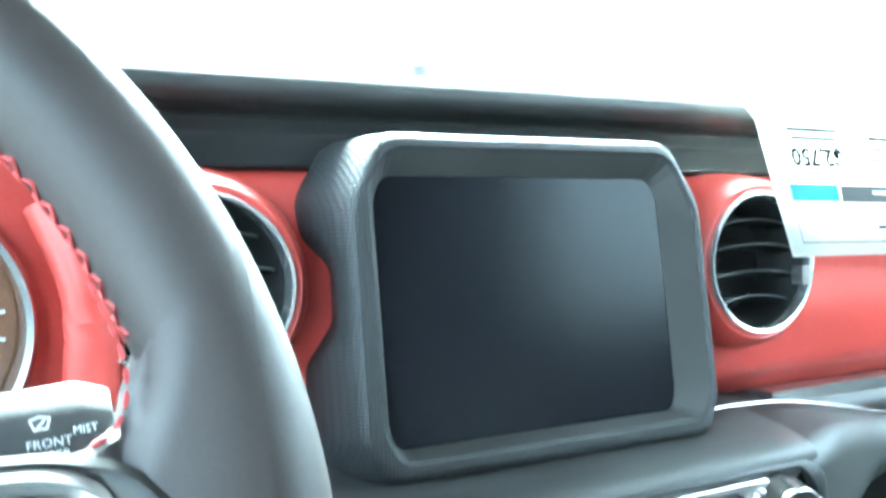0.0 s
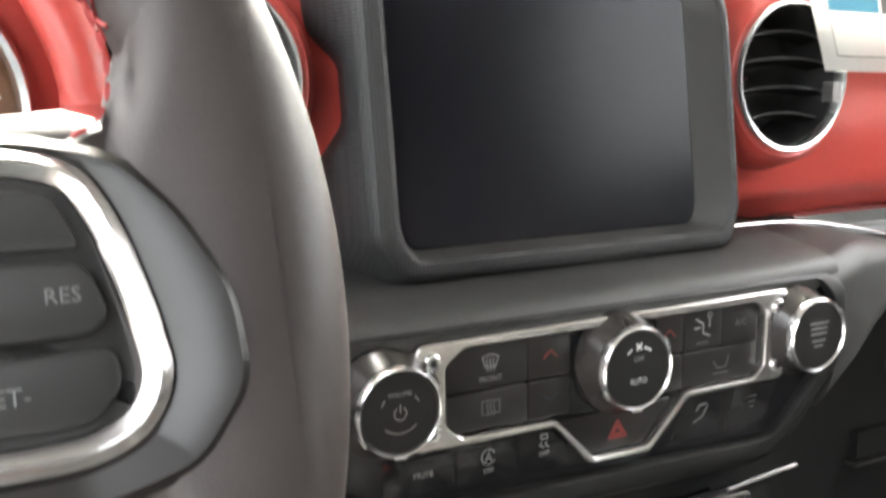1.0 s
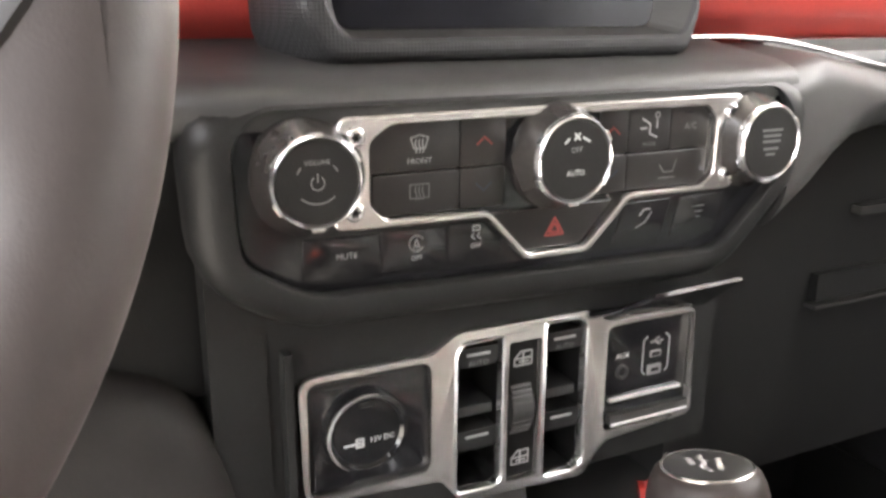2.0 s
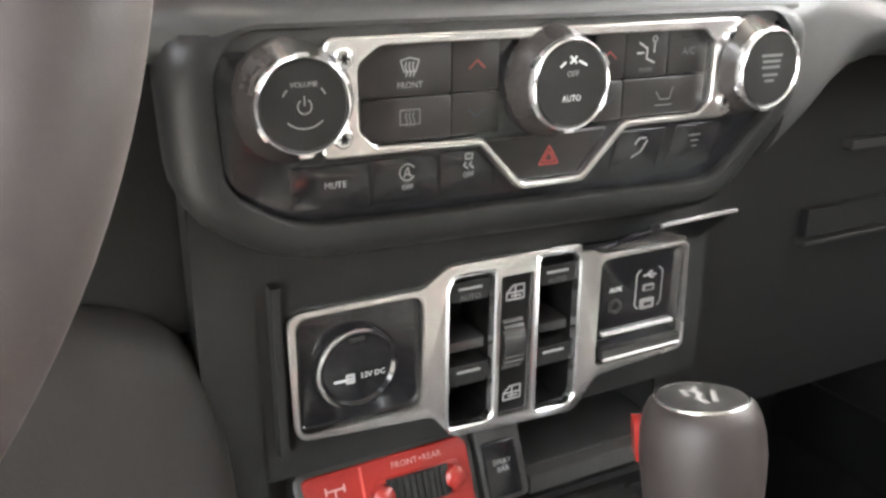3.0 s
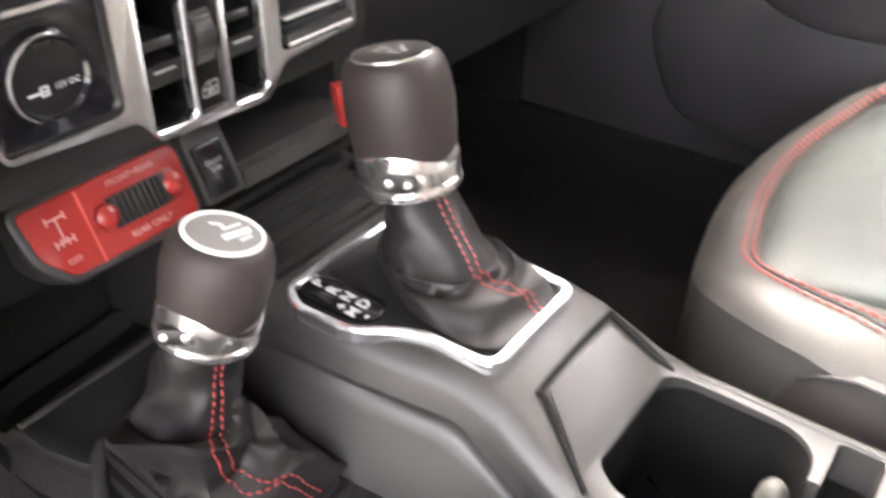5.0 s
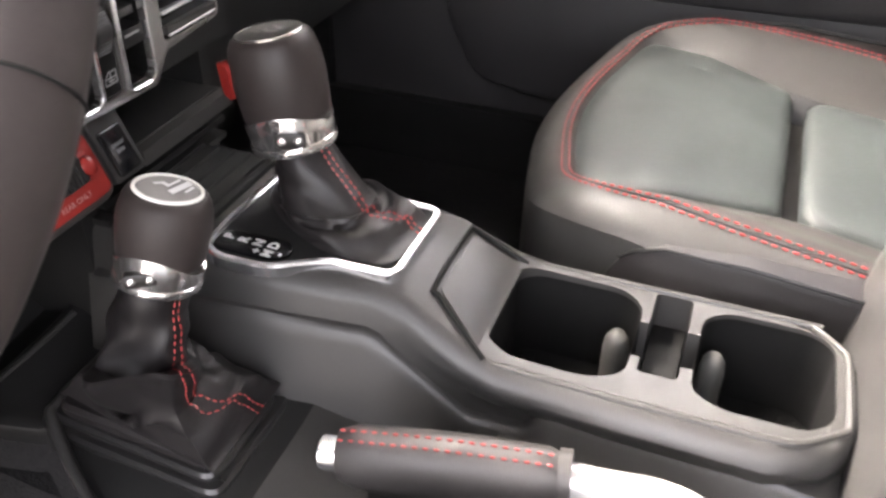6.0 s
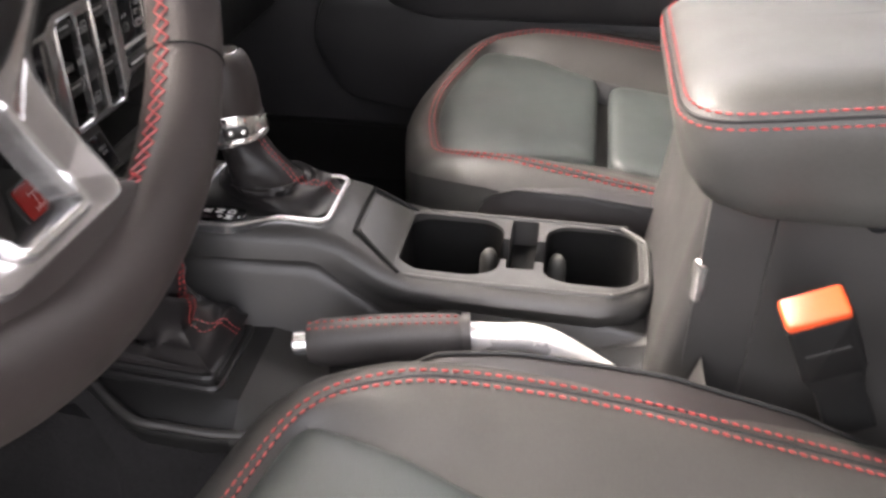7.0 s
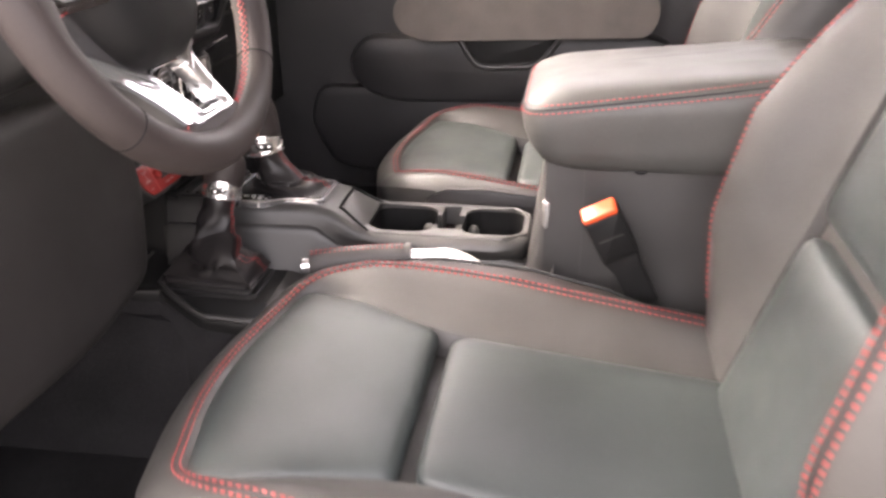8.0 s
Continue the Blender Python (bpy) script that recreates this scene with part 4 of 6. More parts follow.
rl = part("thumb_roller", tube([lm(-0.007, 0, -0.010), lm(0.007, 0, -0.010)], 0.0125, 20), BUTTON, wp, "ribbed roller")
for k in range(-5, 6):
    a = k * 0.2
    part("rib", slab(Frame(lm(0, 0.020 * math.sin(a), -0.012 + 0.014 * math.cos(a)), (1, 0, 0), (0, math.sin(a), math.cos(a))), rect(-0.0065, 0.0065, -0.0014, 0.0014), -0.004, 0.0, 0.0004), TRIM, rl)
for z in (0.497, 0.436):
    part("lock_icon", strokes(wf, [[(-0.006, z - 0.004), (0.005, z - 0.004), (0.005, z + 0.004), (-0.002, z + 0.004), (-0.006, z), (-0.006, z - 0.004)], [(-0.006, z), (0.005, z)], [(-0.0005, z - 0.003), (-0.0005, z + 0.003)], [(-0.003, z - 0.002), (0.003, z - 0.002)]], 0.0011, -0.0016), MARK_DIM, wp, "", False)
part("usb_plate", slab(wf, rounded(rect(0.0550, 0.119, 0.441, 0.5065), 0.005, 4), -0.02, -0.003, 0.002), GLOSS, wp)
part("usb_port", slab(wf, rounded(rect(0.0880, 0.0985, 0.4690, 0.4755), 0.001, 2), -0.004, -0.0020, 0.0003), FINGER, wp, "pale socket face")
part("usb_port", slab(wf, rounded(rect(0.0895, 0.0975, 0.4805, 0.4845), 0.0008, 2), -0.004, -0.0020, 0.0003), FINGER, wp, "pale socket face")
for z in (0.4722, 0.4825):
    part("socket_tongue", slab(wf, rect(0.0905, 0.0960, z - 0.0010, z + 0.0010), -0.0022, -0.0016, 0), LINER, wp, "", False)
part("bracket_mark", strokes(wf, [[(0.0865, 0.4945), (0.0838, 0.4920), (0.0838, 0.4725), (0.0860, 0.4700)], [(0.1005, 0.4945), (0.1032, 0.4920), (0.1032, 0.4725), (0.1010, 0.4700)], [(0.0890, 0.4905), (0.0985, 0.4905)], [(0.0915, 0.4905), (0.0935, 0.4925), (0.0955, 0.4925)], [(0.0930, 0.4905), (0.0945, 0.4888), (0.0965, 0.4888)]], 0.0008, -0.0022), MARK_DIM, wp, "", False)
part("aux_port", lathe(Frame((0.069, 0.3975, 0.475)), [(0.0045, -0.004), (0.0045, -0.0015), (0.0032, -0.001), (0.0025, -0.004)], 20), TRIM, wp)
part("lettering", words("AUX", wf, 0.069, 0.485, 0.0046, -0.0026), MARK, wp, "", False)
part("usb_ledge", box(0.0605, 0.114, 0.3985, 0.402, 0.4572, 0.4588, 0.0006), SILVER, wp, "bright ledge")
part("usb_sill", box(0.0595, 0.118, 0.3955, 0.402, 0.4435, 0.4495, 0.0015), TRIM, wp, "grey lower sill")
part("sill_edge", tube([(0.0600, 0.3958, 0.4436), (0.1175, 0.3958, 0.4438)], 0.0010, 8), SILVER, wp, "bright edge of the sill")
fl = part("usb_door", rings([[(0.056, 0.394, 0.517), (0.122, 0.394, 0.515), (0.122, 0.394, 0.511), (0.056, 0.394, 0.513)], [(0.054, 0.358, 0.539), (0.124, 0.369, 0.536), (0.124, 0.369, 0.5335), (0.054, 0.358, 0.5365)]]), GLOSS, wp, "hinged socket door standing open", False)
part("door_edge", tube([(0.062, 0.3588, 0.5374), (0.124, 0.3685, 0.5348)], 0.0012, 8), SATIN, fl, "bright edge")
part("hinge_arm", tube(smooth_path([(0.040, 0.3975, 0.5165), (0.050, 0.394, 0.5175), (0.058, 0.388, 0.5205), (0.070, 0.380, 0.527)], 5), lambda t: 0.0042 - 0.0016 * t, 10, flat=0.6), GLOSS, fl, "black hinge arm")

# axle lock switch
ax = thing("axle_lock_switch", (-0.07, 0.40, 0.36), "red axle lock switch plate with a black rocker", "switch")
rf = Frame((-0.069, 0.404, 0.387), (1, 0, 0), (0, 0.45, 1))
ro = rounded([(-0.053, 0.021), (-0.050, -0.006), (-0.037, -0.0210), (0.042, -0.0215), (0.0465, -0.018), (0.0465, 0.018), (0.042, 0.0225)], 0.005, 3)
part("surround", slab(rf, inset(ro, -0.005), -0.03, -0.002, 0.004), TRIM, ax, "dark rounded surround")
part("plate", slab(rf, ro, -0.01, 0.0, 0.0012), RED_GLOSS, ax, "red glossy plate")
part("divider", strokes(rf, [[(-0.0195, 0.0195), (-0.0195, -0.0205)]], 0.0015, 0.0004), RED, ax)
part("well", slab(rf, rounded(rect(-0.013, 0.04, -0.0085, 0.0105), 0.004, 3), 0.0, 0.0012, 0.0006), RED_GLOSS, ax)
rk = part("rocker", slab(rf, rect(-0.006, 0.031, -0.0075, 0.0095), 0.0005, 0.0035, 0.001), DARK, ax, "ribbed black rocker")
for k in range(9):
    part("rib", slab(rf, rect(-0.005 + k * 0.0038, -0.005 + k * 0.0038 + 0.003, -0.0075, 0.0095), 0.001, 0.006 - 0.0015 * abs(k - 4) / 4, 0.0008), DARK, rk)
for x in (-0.0095, 0.0345):
    part("rocker_end", lathe(Frame(rf(x, 0.001, 0.0), rf.u, rf.v), [(0.007, 0.0), (0.0065, 0.0045), (0.004, 0.0065), (0.001, 0.007)], 20), RED_GLOSS, ax, "red rocker end")
part("lettering", words("FRONT+REAR", rf, 0.014, 0.0158, 0.0050, 0.0004), MARK_PINK, ax, "", False)
part("lettering", words("REAR ONLY", rf, 0.014, -0.0150, 0.0052, 0.0004), MARK_PINK, ax, "", False)
part("lettering", words("OFF", rf, -0.0345, -0.0125, 0.0048, 0.0004), MARK_PINK, ax, "", False)
axle = [[(-0.0052, 0.007), (0.0052, 0.007)], [(0, 0.007), (0, -0.006)], [(-0.0052, -0.006), (0.0052, -0.006)]] + [[(x, c - 0.0019), (x, c + 0.0019)] for x, c in ((-0.0052, 0.007), (0.0052, 0.007), (-0.0052, -0.006), (0.0052, -0.006), (-0.0018, -0.006), (0.0018, -0.006))]
part("axle_icon", strokes(rf, [[(a - 0.0350, c + 0.0045) for a, c in ln] for ln in axle], 0.0011, 0.0004), MARK_PINK, ax, "", False)
sw2 = thing("sway_bar_button", (-0.003, 0.40, 0.36), "black sway bar button beside the red plate", "button")
part("frame", slab(rf, rounded(rect(0.053, 0.083, -0.0225, 0.0235), 0.003, 2), -0.03, -0.0015, 0.002), TRIM, sw2)
part("cap", slab(rf, rounded(rect(0.0555, 0.0775, -0.019, 0.0135), 0.002, 2), -0.01, 0.0008, 0.001), GLOSS, sw2)
part("lettering", words("SWAY\nBAR", rf, 0.0665, -0.001, 0.0044, 0.0012), MARK_DIM, sw2, "", False)

# ---------- centre console ----------
con = thing("centre_console", (0.04, 0.1, 0.19), "dark grained plastic console with cup holders and shifter frame", "console")
# sections along y: height of the top, left and right edge of the top
stations = [(0.43, 0.335, -0.020, 0.105), (0.345, 0.333, -0.028, 0.108), (0.275, 0.330, -0.022, 0.108), (0.215, 0.326, -0.012, 0.107), (0.190, 0.320, -0.014, 0.108),
            (0.150, 0.300, -0.022, 0.112), (0.125, 0.294, -0.026, 0.114), (0.05, 0.292, -0.028, 0.114), (-0.04, 0.292, -0.030, 0.114), (-0.074, 0.291, -0.016, 0.100), (-0.090, 0.288, 0.008, 0.078)]
loops = []
for y, z, xl, xr in stations:
    e = -0.010 + 0.022 * min(1.0, max(0.0, (0.200 - y) / 0.075))  # the flank flares ahead and tucks in under the cup rim
    sec = [(xl + e - 0.006, 0.205), (xl + e - 0.002, z - 0.050), (xl + e * 0.8, z - 0.034), (xl - 0.003 + e * 0.3, z - 0.026), (xl - 0.0035, z - 0.013), (xl - 0.001, z - 0.0075), (xl + 0.006, z - 0.0015), (xl + 0.0105, z), ((xl + xr) / 2, z), (xr - 0.014, z), (xr - 0.006, z - 0.003), (xr + 0.003, z - 0.012), (xr + 0.012, z - 0.04), (xr + 0.03, 0.205)]
    loops.append([(x, y, zz) for x, zz in sec])
body = rings(loops)
top = Frame((0, 0, 0), (1, 0, 0), (0, 1, 0))
cup1 = slab(top, rounded([(0.004, 0.142), (-0.006, 0.125), (-0.006, 0.072), (0.006, 0.050), (0.080, 0.050), (0.094, 0.066), (0.094, 0.128), (0.084, 0.142)][::-1], 0.014, 4), 0.215, 0.33, 0)
cup2 = slab(top, rounded([(0.006, 0.010), (-0.004, -0.010), (-0.004, -0.060), (0.012, -0.076), (0.082, -0.076), (0.094, -0.062), (0.094, -0.006), (0.082, 0.010)][::-1], 0.014, 4), 0.215, 0.33, 0)
slot = slab(top, rounded(rect(0.012, 0.098, 0.018, 0.044), 0.004, 3), 0.245, 0.33, 0)
link = slab(top, rounded(rect(0.026, 0.062, 0.0, 0.06), 0.004, 3), 0.25, 0.33, 0)
gaiter_hole = slab(top, rounded(rect(0.005, 0.086, 0.208, 0.332), 0.012, 4), 0.27, 0.4, 0)
part("body", carve(body, [cup1, cup2, slot, link, gaiter_hole]), TRIM, con)
# liners coloured near black in place of the shade deep in the cups
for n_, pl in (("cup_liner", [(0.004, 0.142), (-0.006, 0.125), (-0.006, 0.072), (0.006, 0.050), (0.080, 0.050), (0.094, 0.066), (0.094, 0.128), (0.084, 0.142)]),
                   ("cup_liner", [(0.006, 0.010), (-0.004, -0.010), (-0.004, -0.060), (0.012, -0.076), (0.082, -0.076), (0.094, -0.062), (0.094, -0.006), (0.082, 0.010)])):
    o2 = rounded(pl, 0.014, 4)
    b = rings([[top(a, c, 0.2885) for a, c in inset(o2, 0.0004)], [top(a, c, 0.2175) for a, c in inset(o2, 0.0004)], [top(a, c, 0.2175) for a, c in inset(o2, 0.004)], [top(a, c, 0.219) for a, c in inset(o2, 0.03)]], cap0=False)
    part(n_, b, LINER, con, "cup liner, blackened for the shade in the cup")
for y in (0.0635, -0.0020):
    part("cup_finger", lathe(Frame((0.066, y, 0.244), (1, 0, 0), (0, 1, 0)), [(0.0095, -0.02), (0.0092, 0.018), (0.0080, 0.026), (0.005, 0.031), (0.001, 0.0328)], 20), LIT_LEATHER, con, "grey sprung cup finger")
part("card_slot", box(0.0135, 0.0965, 0.0195, 0.0425, 0.2455, 0.2655, 0.003), LINER, con, "black insert between the cups")
part("nub", box(0.016, 0.023, 0.0225, 0.0345, 0.255, 0.2815, 0.002), SEAT, con, "small grey nub")
# tray in front of the cups
tr = Frame((0.046, 0.160, 0.3055), (1, 0, 0), (0, 1, 0.49))
part("tray_mat", slab(tr, rounded([(-0.058, -0.022), (0.041, -0.022), (0.043, 0.021), (-0.029, 0.021)], 0.004, 3), -0.004, 0.0012, 0.0008), TRIM, con, "ribbed rubber tray mat")
part("tray_groove", tube(smooth_path([tr(*p, 0.0012) for p in ((-0.063, -0.026), (-0.037, 0.017), (-0.029, 0.025), (0.040, 0.025), (0.048, 0.019), (0.047, -0.024))], 6), 0.0021, 6), LINER, con, "dark groove round the tray")
part("front_mat", box(-0.014, 0.1, 0.346, 0.424, 0.331, 0.3375, 0.002), DARK, con, "black ribbed mat ahead of the shifter")
for k in range(5):
    part("mat_rib", box(-0.010, 0.096, 0.352 + k * 0.014, 0.357 + k * 0.014, 0.337, 0.3405, 0.001), DARK, con)
# lower side step of the console
step = rings([[(x, y, z) for x, z in ((-0.052 + d, 0.20), (-0.041 + d, 0.235), (-0.0285 + d, zt - 0.012), (-0.0262 + d, zt - 0.004), (-0.0230 + d, zt - 0.0006), (-0.019 + d, zt), (0.01, zt + 0.002), (0.01, 0.2))] for y, zt, d in ((0.42, 0.300, -0.014), (0.33, 0.3035, -0.014), (0.28, 0.3030, -0.009), (0.218, 0.2995, 0), (0.207, 0.2965, 0), (0.147, 0.252, 0), (0.140, 0.248, 0), (0.110, 0.250, 0), (0.104, 0.2525, 0), (0.090, 0.2725, 0), (0.084, 0.2755, 0), (0.0, 0.270, 0), (-0.05, 0.264, 0), (-0.10, 0.257, 0), (-0.14, 0.25, 0))])
part("side_step", step, TRIM, con, "stepped side of the console")
part("cup_rim", tube(smooth_path([(-0.012, 0.146, 0.2945), (-0.0165, 0.128, 0.2925), (-0.0175, 0.07, 0.2915), (-0.0180, 0.0, 0.2915), (-0.0180, -0.040, 0.2915), (-0.0135, -0.058, 0.2915), (0.003, -0.078, 0.2905), (0.014, -0.083, 0.2905), (0.070, -0.083, 0.2905), (0.082, -0.079, 0.2905), (0.098, -0.062, 0.2912), (0.1010, -0.05, 0.2915), (0.1010, 0.128, 0.2925), (0.098, 0.146, 0.2945)], 5), 0.0026, 8), TRIM, con, "raised bead round the cup holders")
deck = rings([[(x, y, z) for x, z in ((-0.125, 0.20), (-0.125, zl), (-0.060, zl), (-0.047, zl + 0.003), (-0.038, zl + 0.012), (-0.033, zl + 0.026), (-0.02, zl + 0.03), (-0.02, 0.2))] for y, zl in ((0.12, 0.217), (0.06, 0.2175), (-0.02, 0.219), (-0.05, 0.2215), (-0.075, 0.226), (-0.095, 0.234), (-0.108, 0.246), (-0.116, 0.262), (-0.122, 0.285))])
part("deck", deck, TRIM, con, "flat deck beside the hand brake")

# shifter frame, gear display and gaiter
sfm = Frame((0.0, 0.27, 0.3315), (1, 0, 0), (0, 1, 0.04))
fo = rounded([(-0.002, -0.0685), (0.090, -0.0685), (0.090, 0.066), (0.012, 0.068), (-0.020, 0.066), (-0.030, 0.050), (-0.027, 0.012), (-0.013, -0.007), (-0.004, -0.022)], [0.013, 0.014, 0.012, 0.008, 0.008, 0.010, 0.012, 0.012, 0.012], 5)
fi = inset(fo, 0.0062)
sh = thing("gear_shifter", (0.05, 0.28, 0.33), "automatic gear shifter with leather gaiter, bright collar and black knob", "gear shifter")
part("frame", band(sfm, fo, fi, -0.006, 0.003, 0.0015), CHROME, sh, "bright silver frame")
part("display", slab(sfm, rounded([(-0.0175, 0.054), (-0.0160, 0.024), (-0.0130, 0.012), (-0.0070, 0.0070), (0.0025, 0.0080), (0.0078, 0.014), (0.0055, 0.050), (0.0020, 0.060), (-0.003, 0.0628), (-0.012, 0.0615)], 0.004, 3), -0.004, 0.0015, 0.001), GLOSS, sh, "gloss black gear display")
for s_, a_, b_ in (("P", -0.0042, 0.0530), ("R", -0.0040, 0.0420), ("N", -0.0032, 0.0312), ("D", -0.0022, 0.0202), ("M", -0.0118, 0.0202), ("+", -0.0120, 0.0282), ("-", -0.0100, 0.0125)):
    part("letter", words(s_, sfm, a_, b_, 0.0100 if s_ not in "+-" else 0.009, 0.002, bold=0.00035), MARK, sh, "", False)


def gaiter(base, foot, neck0, neck1, r0, r1, hump, depth, seed, cuff=0.0, at=3.5, fall=1.6):
    """A leather gaiter: a four-sided skirt in uneven folds, gathered into a round neck."""
    off = random.Random(seed).uniform(0, 50)
    n, skirt, neck = 128, 22, 14
    base = [Vector((*p, foot)) for p in base]
    lens = [0]
    for i in range(len(base)):
        lens.append(lens[-1] + (base[(i + 1) % len(base)] - base[i]).length)
    ring0 = []
    for k in range(n):
        d = lens[-1] * k / n
        j = max(i for i in range(len(base)) if lens[i] <= d)
        ring0.append(base[j].lerp(base[(j + 1) % len(base)], (d - lens[j]) / (lens[j + 1] - lens[j])))
    mid = sum(ring0, Vector()) / n
    angs = [math.atan2(p.y - mid.y, p.x - mid.x) for p in ring0]
    wave = noise.noise

    def crease(a, t, f):
        return 1 - 2.2 * math.sqrt(0.015 + wave(Vector((math.cos(a) * 0.9, math.sin(a) * 0.9, t * f + off))) ** 2) ** 0.7

    loops = []
    for r in range(skirt):
        t = r / skirt
        e = 1 - (1 - t) ** 1.7
        lp = []
        for k in range(n):
            a = angs[k]
            end = neck0 + Vector((math.cos(a), math.sin(a), 0)) * r0
            p = ring0[k].lerp(end, e)
            w = math.sin(math.pi * min(1.0, t * 1.02)) ** 0.8
            p.z = foot + (neck0.z - foot) * t ** fall + hump * math.sin(math.pi * min(1, t * 1.25)) + w * depth * crease(a + t * 1.2, t, 2.6)
            d = Vector((math.cos(a), math.sin(a), 0))
            # one deep cuff hangs over the skirt on one side
            c = cuff * max(0.0, math.cos(a - at)) ** 1.2
            p += (d * 0.9 + Vector((0, 0, 1.3))) * c * math.exp(-((t - 0.84) / 0.12) ** 2) - Vector((0, 0, 0.5 * c * math.exp(-((t - 0.50) / 0.13) ** 2)))
            lp.append(p + d * w * depth * 0.8 * crease(a - t, t + 3, 1.8))
        loops.append(lp)
    for r in range(neck + 1):
        t = r / neck
        c = neck0.lerp(neck1, t)
        lp = []
        for k in range(n):
            a = angs[k]
            w = depth * 0.45 * (1 - t) * crease(a, t + 7, 2.2) + depth * 0.10 * math.sin(3 * a + 5 * t)
            d = Vector((math.cos(a), math.sin(a), 0))
            lp.append(c + d * (r0 + (r1 - r0) * t ** 0.6 + w) + Vector((0, 0, w * 0.4)))
        loops.append(lp)
    return loops


part("deck", slab(sfm, inset(fo, 0.004), -0.012, -0.0012, 0.0), DARK, sh, "dark deck under the gaiter")
gl = gaiter(rounded([(0.006, 0.208), (0.085, 0.208), (0.085, 0.332), (0.052, 0.330), (0.026, 0.296), (0.008, 0.262)], [0.022, 0.024, 0.022, 0.015, 0.02, 0.02], 5), 0.3305, Vector((0.0535, 0.277, 0.3440)), Vector((0.0620, 0.305, 0.3850)), 0.0315, 0.0205, 0.0060, 0.0085, 21, 0.006, 3.7, 1.15)
part("gaiter", rings(gl, cap0=False, cap1=False), BOOT, sh, "black leather gaiter")


def seam_line(loops, low, high, lift=0.0010, split=22):
    """A line down a gaiter: at angle high on the neck, swinging to low at the foot of the skirt."""
    out = []
    for q, lp in enumerate(loops):
        f = min(1.0, max(0.0, q / split - 0.15) / 0.45)
        ang = low + (high - low) * f * f * (3 - 2 * f)
        c = sum(lp, Vector()) / len(lp)
        k = min(range(len(lp)), key=lambda i: abs(((math.atan2(lp[i].y - c.y, lp[i].x - c.x) - ang + math.pi) % (2 * math.pi)) - math.pi))
        d = (lp[k] - c)
        out.append(lp[k] + d.normalized() * lift + Vector((0, 0, lift * 0.9)))
    return smooth_path(out, 3)


for da in (-0.10, 0.10):
    part("seam", stitches(seam_line(gl, radians(-86) + da * 0.4, radians(-102) + da), 0.0034, 0.0016, 0.0006), THREAD, sh, "red stitching")


def lever_knob(owner, bottom, topc, r, h, hc, wave=0.18, turn=0.0):
    """Collar and grip of a lever knob along its axis; hc: the collar's height."""
    axis = (Vector(topc) - Vector(bottom)).normalized()
    u = Vector((0.7, 0.7, 0))
    u = (u - axis * u.dot(axis)).normalized()
    fr = Frame(bottom, u, axis.cross(u))
    n = 56
    lo = []
    for rr, hh, dip in ((0.68, -0.26, 0), (0.84, -0.24, 0), (0.92, -0.12, 0), (0.945, 0.15, 0), (0.968, 0.55, 0.4), (0.985, 0.94, 1), (0.975, 1.0, 1), (0.92, 1.0, 1)):
        lo.append([fr(r * rr * math.cos(2 * math.pi * k / n), r * rr * math.sin(2 * math.pi * k / n), hc * (hh - dip * wave * math.cos(2 * 2 * math.pi * k / n + turn))) for k in range(n)])
    part("collar", rings(lo), POLISH, owner, "bright collar")
    prof = [(0.90, -0.07), (0.955, 0.0), (1.0, 0.3), (1.02, 0.5), (0.99, 0.72), (0.93, 0.87), (0.86, 0.955), (0.76, 0.995), (0.66, 1.0)]
    part("collar_foot", lathe(fr, [(r * 0.90, -hc * 0.20), (r * 0.965, -hc * 0.16), (r * 0.985, -hc * 0.02), (r * 0.965, hc * 0.12), (r * 0.93, hc * 0.16)], 56, cap=False), POLISH, owner, "rolled foot of the collar")
    part("grip", lathe(fr, [(r * a, hc + (h - hc) * f) for a, f in prof], 56), WRAP, owner, "black knob")
    return fr


kf = lever_knob(sh, (0.0605, 0.3045, 0.3825), (0.0625, 0.3185, 0.4585), 0.0315, 0.0755, 0.0200, 0.26, radians(240))
tp = 0.0755
part("top_cap", lathe(Frame(kf(0, 0, tp), kf.u, kf.v), [(0.0225, -0.004), (0.0225, 0.0008), (0.0195, 0.0016), (0.001, 0.0016)], 40), TRIM, sh, "grey top cap")
part("cap_ring", lathe(Frame(kf(0, 0, tp), kf.u, kf.v), [(0.0240, -0.003), (0.0238, 0.0006), (0.0232, 0.0011), (0.0226, 0.0008)], 40, cap=False), SATIN, sh, "thin bright ring")
cutf = Frame(kf(0, 0, tp - 0.0004), kf.u, kf.v)
part("top_mark", strokes(cutf, [[(-0.011, -0.003), (-0.006, 0.002), (0.002, 0.001), (0.006, 0.005), (0.011, 0.004)], [(-0.008, -0.007), (0.008, -0.005)], [(-0.003, 0.007), (0.005, 0.01)]], 0.0030, 0.0024), SILVER, sh, "silver emblem on the cap", False)
bx = Frame((0.0562, 0.3330, 0.4280), (0.5, 0.86, 0), (-0.16, 0, 1))
part("release_button", slab(bx, rounded(rect(-0.007, 0.008, -0.013, 0.014), 0.006, 4), -0.018, -0.005, 0.004), RED_GLOSS, sh, "red release button")
bdg = Frame((0.0345, 0.292, 0.3950), (0.42, -0.90, 0), (0.1, 0.05, 1))
part("badge", slab(bdg, rounded(rect(-0.0105, 0.0100, -0.0052, 0.0058), 0.005, 3), -0.008, 0.0030, 0.001), SMOKE, sh, "dark oval badge")
for x in (-0.006, 0.005):
    part("badge_stud", lathe(Frame(bdg(x, 0.0003, 0.0030), bdg.u, bdg.v), [(0.0036, -0.001), (0.0034, 0.0004), (0.0024, 0.0014), (0.001, 0.0018)], 14), POLISH, sh, "bright stud")

